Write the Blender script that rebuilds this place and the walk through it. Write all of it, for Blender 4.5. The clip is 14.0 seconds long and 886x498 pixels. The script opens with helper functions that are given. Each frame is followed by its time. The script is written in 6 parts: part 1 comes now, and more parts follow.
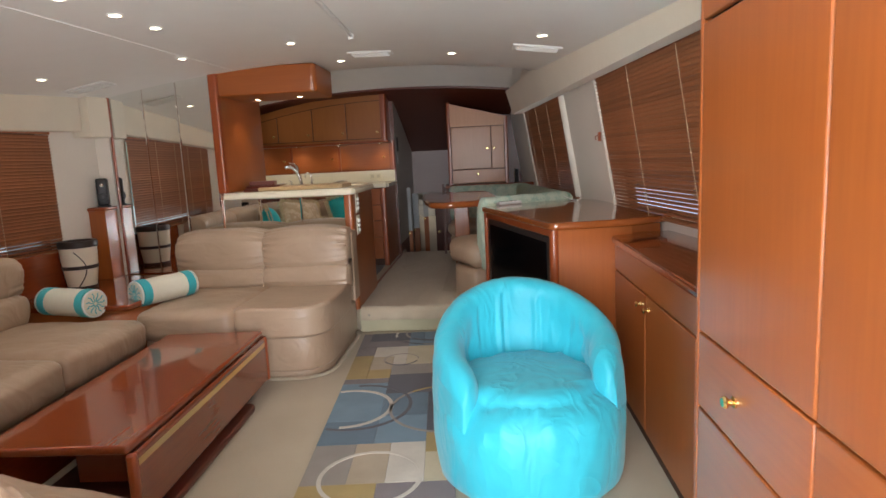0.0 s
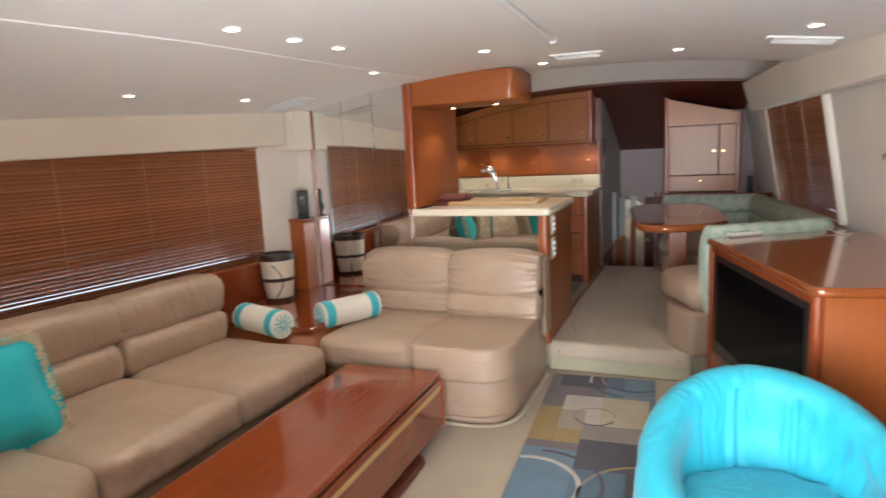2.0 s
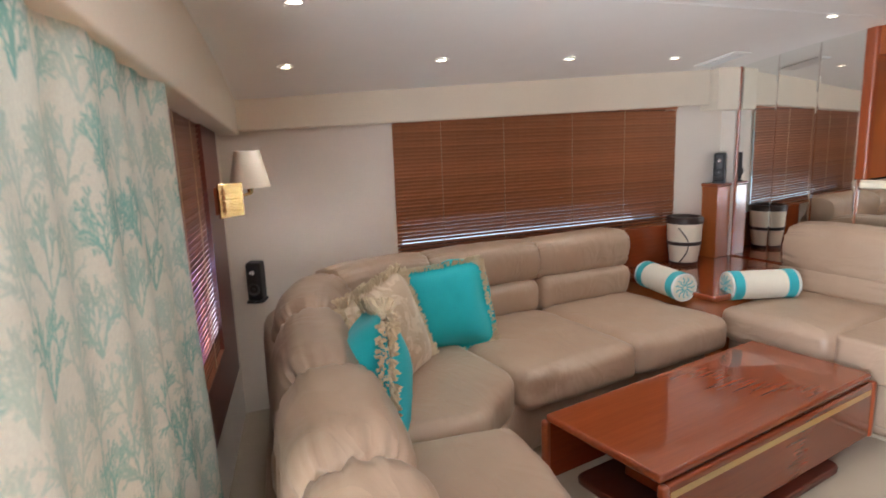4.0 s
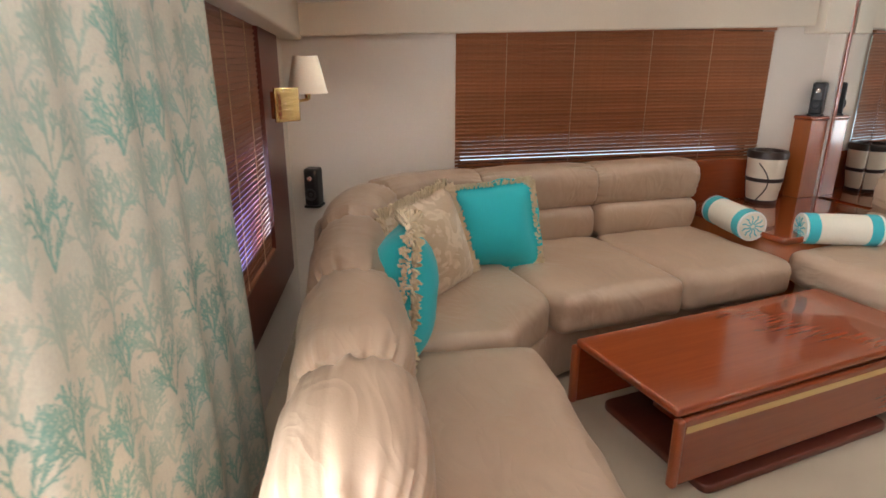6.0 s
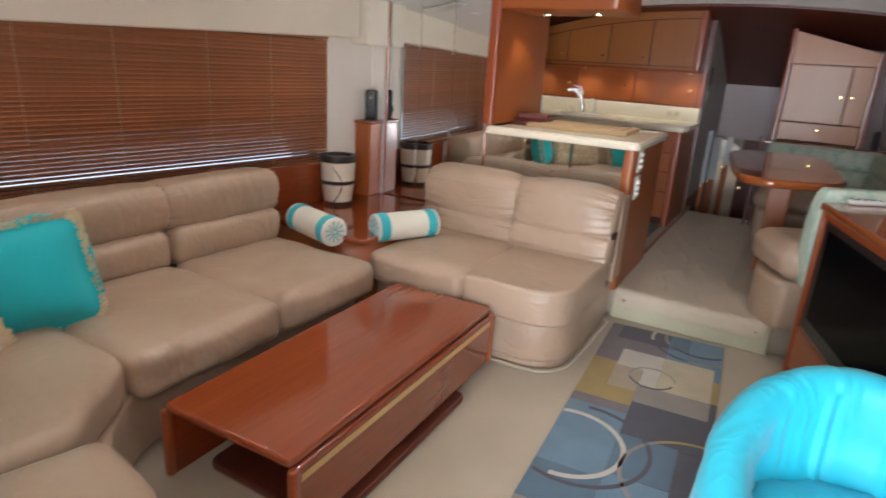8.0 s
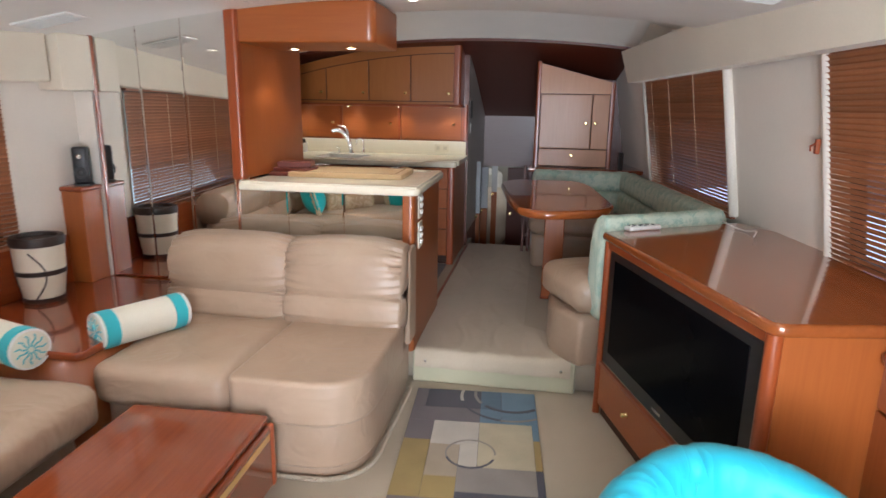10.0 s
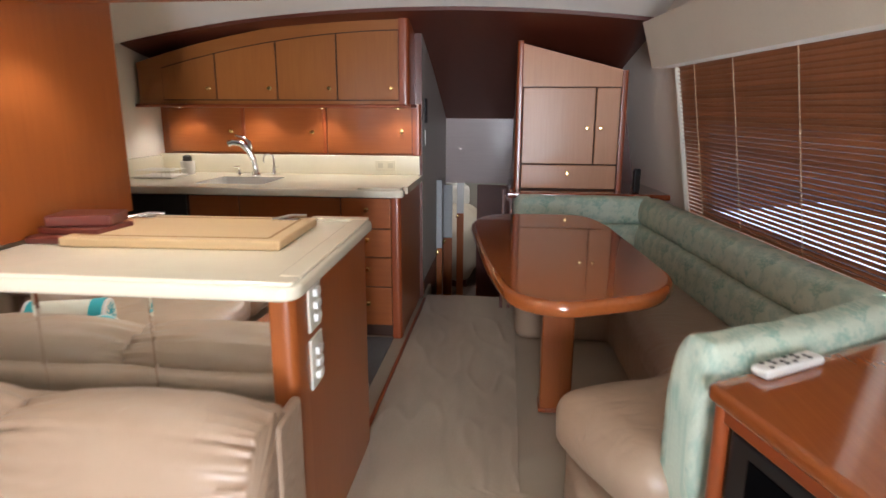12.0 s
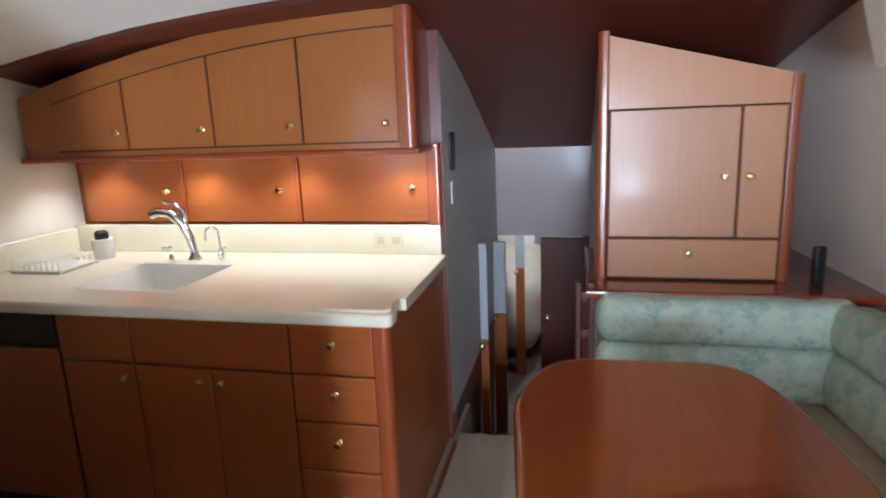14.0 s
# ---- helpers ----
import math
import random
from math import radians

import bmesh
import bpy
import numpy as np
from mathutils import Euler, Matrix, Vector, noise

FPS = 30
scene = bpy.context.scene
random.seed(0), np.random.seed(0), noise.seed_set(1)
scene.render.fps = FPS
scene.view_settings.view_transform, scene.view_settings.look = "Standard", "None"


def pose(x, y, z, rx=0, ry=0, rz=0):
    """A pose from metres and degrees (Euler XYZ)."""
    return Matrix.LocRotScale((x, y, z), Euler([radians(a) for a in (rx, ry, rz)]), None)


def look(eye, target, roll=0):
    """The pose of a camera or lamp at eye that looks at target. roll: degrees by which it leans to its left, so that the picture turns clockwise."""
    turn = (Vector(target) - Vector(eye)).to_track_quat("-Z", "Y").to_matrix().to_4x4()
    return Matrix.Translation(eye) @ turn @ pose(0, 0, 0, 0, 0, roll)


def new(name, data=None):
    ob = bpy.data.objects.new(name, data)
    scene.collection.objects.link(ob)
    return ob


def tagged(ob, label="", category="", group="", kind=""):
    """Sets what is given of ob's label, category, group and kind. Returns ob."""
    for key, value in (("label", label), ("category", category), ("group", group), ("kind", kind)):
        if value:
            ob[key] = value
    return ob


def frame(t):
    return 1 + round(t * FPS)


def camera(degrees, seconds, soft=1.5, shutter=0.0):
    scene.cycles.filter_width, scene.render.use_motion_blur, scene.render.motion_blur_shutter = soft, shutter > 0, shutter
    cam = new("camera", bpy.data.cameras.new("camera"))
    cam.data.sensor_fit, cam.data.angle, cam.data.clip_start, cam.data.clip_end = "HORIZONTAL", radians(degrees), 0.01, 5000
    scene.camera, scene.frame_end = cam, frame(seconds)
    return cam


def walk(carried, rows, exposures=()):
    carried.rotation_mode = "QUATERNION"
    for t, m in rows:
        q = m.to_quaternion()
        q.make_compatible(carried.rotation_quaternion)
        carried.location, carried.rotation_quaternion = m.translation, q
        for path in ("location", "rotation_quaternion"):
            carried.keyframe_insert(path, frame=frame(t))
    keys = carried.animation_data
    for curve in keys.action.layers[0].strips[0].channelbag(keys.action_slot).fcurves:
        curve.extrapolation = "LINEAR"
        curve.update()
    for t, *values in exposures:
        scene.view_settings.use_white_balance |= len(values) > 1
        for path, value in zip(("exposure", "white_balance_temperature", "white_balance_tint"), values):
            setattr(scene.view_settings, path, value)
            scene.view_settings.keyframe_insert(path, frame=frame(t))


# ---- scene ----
# ---------------------------------------------------------------- camera
cam = camera(73.0, 14.0, soft=1.6, shutter=0.4)
PATH = [
    (0, (0.962, 0.034, 1.299), (0.813, 2.006, 1.005), -2.8),
    (0.5, (0.939, 0.23, 1.322), (0.77, 2.202, 1.032), -2.6),
    (1, (0.944, 0.545, 1.435), (0.671, 2.504, 1.136), -2.2),
    (1.5, (0.919, 0.587, 1.52), (0.407, 2.495, 1.212), -1.9),
    (2, (0.894, 0.581, 1.51), (0.105, 2.392, 1.196), -2.8),
    (2.5, (0.886, 0.539, 1.497), (-0.205, 2.185, 1.179), -3.8),
    (3, (0.872, 0.493, 1.479), (-0.475, 1.936, 1.157), -3.6),
    (3.5, (0.889, 0.473, 1.499), (-0.679, 1.665, 1.154), -3.4),
    (4, (0.884, 0.466, 1.471), (-0.828, 1.434, 1.105), -2.2),
    (6.3, (0.965, 0.685, 1.455), (-0.804, 1.375, 0.829), 0.2),
    (6.5, (0.96, 0.749, 1.456), (-0.788, 1.486, 0.821), -0.1),
    (7, (0.898, 0.874, 1.482), (-0.692, 1.894, 0.826), 0.3),
    (7.5, (0.81, 0.862, 1.486), (-0.474, 2.251, 0.835), 2.0),
    (8, (0.775, 0.843, 1.519), (-0.173, 2.498, 0.917), 3.5),
    (8.5, (0.768, 0.854, 1.536), (0.04, 2.639, 1.002), 3.0),
    (9, (0.742, 0.934, 1.52), (0.193, 2.796, 1.04), 1.9),
    (9.2, (0.711, 0.993, 1.522), (0.224, 2.874, 1.049), 1.6),
    (11.3, (0.522, 2.458, 1.532), (0.311, 4.394, 1.076), 0.6),
    (11.5, (0.505, 2.646, 1.527), (0.295, 4.581, 1.071), 0.5),
    (12, (0.481, 3.101, 1.527), (0.279, 5.038, 1.072), 0.2),
    (12.5, (0.503, 3.605, 1.533), (0.308, 5.544, 1.084), -0.3),
    (13, (0.486, 4.091, 1.534), (0.281, 6.03, 1.087), -0.5),
    (13.5, (0.459, 4.412, 1.568), (0.199, 6.345, 1.126), -1.1),
    (14, (0.469, 4.738, 1.668), (0.027, 6.641, 1.237), -2.3),
]
walk(cam, [(t, look(eye, target, roll)) for t, eye, target, roll in PATH],
     exposures=[(0.0, -0.50, 6500, 10), (0.6, -0.30, 6450, 10), (1.5, -0.06, 6350, 10), (3.0, -0.02, 6250, 10), (4.0, -0.02, 5950, 10), (6.5, -0.10, 6350, 10),
                (9.0, -0.04, 5850, 9), (11.5, 0.38, 6050, 10), (12.5, 0.62, 6100, 10), (13.5, 1.02, 5650, 8), (14.0, 1.02, 5250, 5)])

# ---------------------------------------------------------------- world and lights
world = bpy.data.worlds.new("sky")
scene.world = world
world.use_nodes = True
wn = world.node_tree
sky = wn.nodes.new("ShaderNodeTexSky")
sky.sky_type, sky.sun_disc = "NISHITA", False
sky.sun_elevation, sky.sun_rotation = radians(43), radians(100)
wn.links.new(sky.outputs[0], wn.nodes["Background"].inputs[0])
wn.nodes["Background"].inputs[1].default_value = 0.15

sun = new("sun", bpy.data.lights.new("sun", "SUN"))
sun.data.energy, sun.data.angle, sun.data.color = 4.5, radians(0.5), (1.0, 0.95, 0.87)
sun.matrix_world = look((0, 0, 0), (-0.80, 0.14, -0.76))


def area_lamp(name, eye, target, w, h, power, color):
    la = bpy.data.lights.new(name, "AREA")
    la.shape, la.size, la.size_y, la.energy, la.color = "RECTANGLE", w, h, power, color
    ob = new(name, la)
    ob.matrix_world = look(eye, target)
    return ob


# daylight that comes in at the open aft door
area_lamp("door_daylight", (0.60, -1.40, 1.05), (0.70, 4.0, 1.05), 2.3, 1.85, 330, (0.94, 0.96, 1.0))


# added fill lamp out in the cockpit, aimed up to brighten the port ceiling
area_lamp("ceiling_fill", (1.75, -1.0, 0.12), (-1.1, 2.4, 2.0), 1.5, 0.9, 330, (0.96, 0.96, 1.0))

# added fill lamps low outside the windows, shining up through the blinds
area_lamp("window_fill", (2.36, 2.7, 0.70), (2.24, 2.7, 2.6), 4.2, 0.55, 11, (0.86, 0.89, 1.0))
area_lamp("window_fill", (2.52, 6.4, 0.78), (2.30, 6.4, 2.5), 3.2, 0.95, 38, (1.0, 0.96, 0.90))
area_lamp("window_fill", (-2.80, 3.0, 0.64), (-0.8, 3.0, 1.65), 3.0, 0.7, 9, (0.95, 0.97, 1.0))


def spot_lamp(name, eye, power, size=110):
    la = bpy.data.lights.new(name, "SPOT")
    la.energy, la.spot_size, la.spot_blend, la.shadow_soft_size, la.color = power, radians(size), 0.6, 0.03, (1.0, 0.93, 0.84)
    ob = new(name, la)
    ob.matrix_world = look(eye, (eye[0], eye[1] + 0.001, eye[2] - 1))
    return ob


# ---------------------------------------------------------------- materials
def material(name):
    m = bpy.data.materials.new(name)
    m.use_nodes = True
    nt = m.node_tree
    return m, nt, nt.nodes["Principled BSDF"]


def coords(nt, scale=(1, 1, 1), turn=(0, 0, 0)):
    tc = nt.nodes.new("ShaderNodeTexCoord")
    mp = nt.nodes.new("ShaderNodeMapping")
    mp.inputs["Scale"].default_value = scale
    mp.inputs["Rotation"].default_value = turn
    nt.links.new(tc.outputs["Object"], mp.inputs[0])
    return mp.outputs[0]


def noise_node(nt, vec, scale, detail=4.0, rough=0.55, dist=0.0):
    n = nt.nodes.new("ShaderNodeTexNoise")
    n.inputs["Scale"].default_value = scale
    n.inputs["Detail"].default_value = detail
    n.inputs["Roughness"].default_value = rough
    n.inputs["Distortion"].default_value = dist
    nt.links.new(vec, n.inputs["Vector"])
    return n.outputs["Fac"]


def ramp(nt, fac, stops):
    r = nt.nodes.new("ShaderNodeValToRGB")
    e = r.color_ramp.elements
    while len(e) < len(stops):
        e.new(0.5)
    for k, (p, c) in enumerate(stops):
        e[k].position, e[k].color = p, (*c, 1)
    nt.links.new(fac, r.inputs[0])
    return r.outputs[0]


def mix(nt, fac, a, b, mode="MIX"):
    n = nt.nodes.new("ShaderNodeMix")
    n.data_type, n.blend_type = "RGBA", mode
    if isinstance(fac, float):
        n.inputs[0].default_value = fac
    else:
        nt.links.new(fac, n.inputs[0])
    nt.links.new(a, n.inputs[6])
    nt.links.new(b, n.inputs[7])
    return n.outputs[2]


def bump(nt, bsdf, height, strength, distance=0.01):
    b = nt.nodes.new("ShaderNodeBump")
    b.inputs["Strength"].default_value = strength
    b.inputs["Distance"].default_value = distance
    nt.links.new(height, b.inputs["Height"])
    nt.links.new(b.outputs[0], bsdf.inputs["Normal"])


def wood(name, light, dark, grain="z", rough=0.35, coat=0.25, vary=0.14):
    """Varnished cherry: fine streaks along one axis, slow clouds, a tone of its own for each piece."""
    m, nt, b = material(name)
    s = {"x": (1.2, 26, 26), "y": (26, 1.2, 26), "z": (26, 26, 1.2)}[grain]
    v = coords(nt, s)
    fine = noise_node(nt, v, 3.0, 6, 0.6, 0.4)
    v2 = coords(nt, tuple(max(0.5, k / 12) for k in s))
    cloud = noise_node(nt, v2, 2.2, 3)
    c1 = ramp(nt, fine, [(0.30, dark), (0.72, light)])
    mid = tuple((p + q) / 2 for p, q in zip(light, dark))
    c2 = ramp(nt, cloud, [(0.3, mid), (0.75, light)])
    base = mix(nt, 0.5, c1, c2)
    info = nt.nodes.new("ShaderNodeObjectInfo")
    tone = ramp(nt, info.outputs["Random"], [(0.0, (1 - vary,) * 3), (1.0, (1.0, 1.0, 1.0))])
    nt.links.new(mix(nt, 1.0, base, tone, "MULTIPLY"), b.inputs["Base Color"])
    b.inputs["Roughness"].default_value = rough
    b.inputs["Coat Weight"].default_value = coat
    b.inputs["Coat Roughness"].default_value = 0.03 if coat > 0.5 else 0.12
    if coat <= 0.5:
        bump(nt, b, fine, 0.04, 0.002)
    return m


def cloth(name, light, dark, scale=180, rough=0.85, bumpy=0.25, blot=3.0, sheen=0.15):
    m, nt, b = material(name)
    v = coords(nt)
    weave = noise_node(nt, v, scale, 2)
    big = noise_node(nt, v, blot, 4)
    c = mix(nt, 0.4, ramp(nt, big, [(0.3, dark), (0.7, light)]), ramp(nt, weave, [(0.3, dark), (0.7, light)]))
    nt.links.new(c, b.inputs["Base Color"])
    b.inputs["Roughness"].default_value = rough
    b.inputs["Sheen Weight"].default_value = sheen
    bump(nt, b, weave, bumpy, 0.004)
    return m


def plain(name, color, rough=0.5, metal=0.0, vary=0.08, coat=0.0, scale=6.0):
    m, nt, b = material(name)
    v = coords(nt)
    n = noise_node(nt, v, scale, 5)
    lo = tuple(max(0.0, k * (1 - vary)) for k in color)
    nt.links.new(ramp(nt, n, [(0.3, lo), (0.7, color)]), b.inputs["Base Color"])
    r = nt.nodes.new("ShaderNodeMapRange")
    r.inputs["To Min"].default_value, r.inputs["To Max"].default_value = rough * 0.85, min(1.0, rough * 1.15)
    nt.links.new(n, r.inputs["Value"])
    nt.links.new(r.outputs[0], b.inputs["Roughness"])
    b.inputs["Metallic"].default_value = metal
    b.inputs["Coat Weight"].default_value = coat
    b.inputs["Coat Roughness"].default_value = 0.06
    return m


CH_L, CH_D = (0.385, 0.108, 0.022), (0.285, 0.068, 0.013)
HONEY = wood("honey_cherry_upright", (0.42, 0.150, 0.033), (0.32, 0.100, 0.022), "z", 0.33, 0.25)
HONEY_X = wood("honey_cherry_across", (0.42, 0.150, 0.033), (0.32, 0.100, 0.022), "x", 0.33, 0.25)
WOOD_Z = wood("cherry_upright", CH_L, CH_D, "z")
WOOD_X = wood("cherry_across", CH_L, CH_D, "x")
WOOD_Y = wood("cherry_lengthwise", CH_L, CH_D, "y")
GLOSS_Y = wood("cherry_lacquer", (0.30, 0.062, 0.016), (0.20, 0.036, 0.010), "y", 0.14, 0.7)
GLOSS_X = wood("cherry_lacquer_across", (0.30, 0.062, 0.016), (0.20, 0.036, 0.010), "x", 0.14, 0.7)
AMBER_Y = wood("amber_cherry_lacquer", (0.37, 0.103, 0.025), (0.28, 0.068, 0.016), "y", 0.16, 0.7)
EDGE = wood("cherry_moulding", (0.36, 0.080, 0.020), (0.24, 0.045, 0.012), "z", 0.3, 0.3)
CASING = wood("maroon_casing", (0.17, 0.034, 0.020), (0.11, 0.020, 0.012), "z", 0.35, 0.2)
DARKWOOD = wood("mahogany_panel", (0.13, 0.030, 0.016), (0.085, 0.018, 0.010), "y", 0.38, 0.2)
INLAY = wood("maple_inlay", (0.62, 0.36, 0.11), (0.5, 0.27, 0.08), "y", 0.15, 0.8)
SLAT = wood("blind_slat_wood", (0.47, 0.19, 0.080), (0.33, 0.125, 0.050), "y", 0.5, 0.0, 0.25)
SLATX = wood("blind_slat_wood_across", (0.34, 0.13, 0.06), (0.25, 0.085, 0.04), "x", 0.42, 0.1, 0.22)
BOARD = wood("maple_board", (0.76, 0.56, 0.32), (0.66, 0.45, 0.23), "x", 0.45, 0.1)
GAP = plain("dark_joint", (0.05, 0.018, 0.009), 0.7)
VINYL = plain("ceiling_vinyl", (0.86, 0.84, 0.79), 0.5, vary=0.03)
WALLPAPER = cloth("cream_wall_fabric", (0.82, 0.755, 0.66), (0.77, 0.705, 0.615), 90, 0.75, 0.1)
VALANCE = cloth("valance_fabric", (0.78, 0.70, 0.56), (0.72, 0.64, 0.51), 120, 0.8, 0.1)
CARPET = cloth("beige_carpet", (0.50, 0.42, 0.31), (0.42, 0.345, 0.25), 260, 0.95, 0.6)
COVER = cloth("carpet_cover", (0.53, 0.445, 0.335), (0.47, 0.385, 0.28), 120, 0.8, 0.2)
MIRROR = plain("mirror_glass", (0.90, 0.92, 0.90), 0.015, 1.0, 0.0)
CORIAN = plain("cream_countertop", (0.84, 0.77, 0.60), 0.25, vary=0.05, coat=0.3)
CHROME = plain("chrome", (0.82, 0.82, 0.82), 0.12, 1.0, 0.04)
BRASS = plain("polished_brass", (0.83, 0.62, 0.27), 0.18, 1.0, 0.08)
BLACK = plain("black_plastic", (0.012, 0.012, 0.013), 0.42)
SCREEN = plain("tv_screen", (0.004, 0.004, 0.005), 0.14, vary=0.2)
SCREEN.node_tree.nodes["Principled BSDF"].inputs["IOR"].default_value = 1.15
SCREEN.node_tree.nodes["Principled BSDF"].inputs["Specular IOR Level"].default_value = 0.15
WHITE = plain("white_plastic", (0.82, 0.81, 0.77), 0.4)
GREYWALL = plain("grey_laminate", (0.60, 0.57, 0.53), 0.45, vary=0.06)
PINKWALL = wood("pale_laminate", (0.52, 0.41, 0.39), (0.46, 0.35, 0.33), "x", 0.4, 0.2)
TEAL = cloth("teal_cotton", (0.02, 0.50, 0.55), (0.015, 0.42, 0.48), 220, 0.8, 0.25)
BAND = cloth("aqua_band", (0.05, 0.47, 0.52), (0.04, 0.40, 0.46), 220, 0.8, 0.2)
FRINGE = cloth("cream_fringe", (0.76, 0.65, 0.46), (0.60, 0.47, 0.29), 70, 0.95, 0.9, 30)
GLOW, _nt, _b = material("lamp_glow")
_b.inputs["Emission Color"].default_value = (1.0, 0.86, 0.62, 1)
_b.inputs["Emission Strength"].default_value = 40.0
SHADE = cloth("cream_lamp_shade", (0.82, 0.72, 0.58), (0.76, 0.66, 0.52), 200, 0.8, 0.1)


def ridges(nt, vec, scale, detail=2.0, dist=0.6):
    """Thin ridges and folds: one minus the distance of a noise from its middle."""
    n = noise_node(nt, vec, scale, detail, 0.5, dist)
    a = nt.nodes.new("ShaderNodeMath")
    a.operation = "SUBTRACT"
    a.inputs[1].default_value = 0.5
    nt.links.new(n, a.inputs[0])
    b = nt.nodes.new("ShaderNodeMath")
    b.operation = "ABSOLUTE"
    nt.links.new(a.outputs[0], b.inputs[0])
    c = nt.nodes.new("ShaderNodeMath")
    c.operation = "MULTIPLY_ADD"
    c.inputs[1].default_value, c.inputs[2].default_value = -4.0, 1.0
    c.use_clamp = True
    nt.links.new(b.outputs[0], c.inputs[0])
    return c.outputs[0]


def damask_material():
    """Woven damask: satin leaves and blooms on a duller ground."""
    m, nt, b = material("gold_damask")
    v = coords(nt)
    bloom = noise_node(nt, v, 8.5, 2, 0.45, 1.6)
    leaf = ridges(nt, v, 15.0, 1.0, 0.8)
    spot = ramp(nt, bloom, [(0.47, (0, 0, 0)), (0.50, (1, 1, 1))])
    vein = ramp(nt, leaf, [(0.55, (0, 0, 0)), (0.68, (1, 1, 1))])
    grain = noise_node(nt, coords(nt, (1, 1, 3)), 170, 2)
    ground = ramp(nt, grain, [(0.3, (0.47, 0.35, 0.22)), (0.7, (0.54, 0.41, 0.27))])
    satin = ramp(nt, grain, [(0.3, (0.62, 0.50, 0.35)), (0.7, (0.68, 0.55, 0.40))])
    part_mask = mix(nt, 0.6, spot, mix(nt, 1.0, vein, spot, "MULTIPLY"))
    nt.links.new(mix(nt, part_mask, ground, satin), b.inputs["Base Color"])
    b.inputs["Roughness"].default_value = 0.5
    b.inputs["Sheen Weight"].default_value = 0.3
    bump(nt, b, grain, 0.2, 0.003)
    return m


DAMASK = damask_material()


def leather_material(name="beige_leather", stain=None):
    """Soft satin hide; stain: the middle of a brown spill that has dried on it."""
    m, nt, b = material(name)
    v = coords(nt)
    vor = nt.nodes.new("ShaderNodeTexVoronoi")
    vor.inputs["Scale"].default_value = 210
    nt.links.new(v, vor.inputs["Vector"])
    big = noise_node(nt, v, 2.4, 5)
    fold = ridges(nt, coords(nt, (1, 1.7, 1.4)), 3.6, 2.0, 1.4)
    base = ramp(nt, big, [(0.25, (0.375, 0.260, 0.176)), (0.72, (0.455, 0.330, 0.234))])
    if stain:
        d = nt.nodes.new("ShaderNodeVectorMath")
        d.operation = "DISTANCE"
        stretched = coords(nt, (1.0, 0.62, 1.5))
        nt.links.new(stretched, d.inputs[0])
        d.inputs[1].default_value = (stain[0], stain[1] * 0.62, stain[2] * 1.5)
        rough_edge = nt.nodes.new("ShaderNodeMath")
        rough_edge.operation = "MULTIPLY_ADD"
        rough_edge.inputs[1].default_value = 0.16
        nt.links.new(noise_node(nt, v, 14.0, 4), rough_edge.inputs[0])
        nt.links.new(d.outputs["Value"], rough_edge.inputs[2])
        mask = ramp(nt, rough_edge.outputs[0], [(0.125, (0.45, 0.45, 0.45)), (0.165, (0.0, 0.0, 0.0))])
        spill = nt.nodes.new("ShaderNodeRGB")
        spill.outputs[0].default_value = (0.20, 0.115, 0.065, 1)
        base = mix(nt, mask, base, spill.outputs[0])
    nt.links.new(base, b.inputs["Base Color"])
    b.inputs["Roughness"].default_value = 0.42
    b.inputs["Coat Weight"].default_value = 0.25
    b.inputs["Coat Roughness"].default_value = 0.3
    h = nt.nodes.new("ShaderNodeMath")
    h.operation = "MULTIPLY_ADD"
    h.inputs[1].default_value = 0.05
    nt.links.new(vor.outputs["Distance"], h.inputs[0])
    nt.links.new(fold, h.inputs[2])
    bump(nt, b, h.outputs[0], 0.26, 0.012)
    return m


LEATHER_SPILT = leather_material("stained_beige_leather", (-1.05, 2.04, 0.41))
LEATHER = leather_material()


def chair_cotton():
    m, nt, b = material("turquoise_chair_cotton")
    v = coords(nt)
    big = noise_node(nt, v, 4.0, 4)
    nt.links.new(ramp(nt, big, [(0.3, (0.018, 0.39, 0.51)), (0.7, (0.026, 0.46, 0.58))]), b.inputs["Base Color"])
    b.inputs["Roughness"].default_value = 0.55
    b.inputs["Sheen Weight"].default_value = 0.2
    bump(nt, b, ridges(nt, coords(nt, (1.2, 1.2, 0.6)), 5.5, 1.0, 1.6), 0.22, 0.016)
    return m


TURQ = chair_cotton()


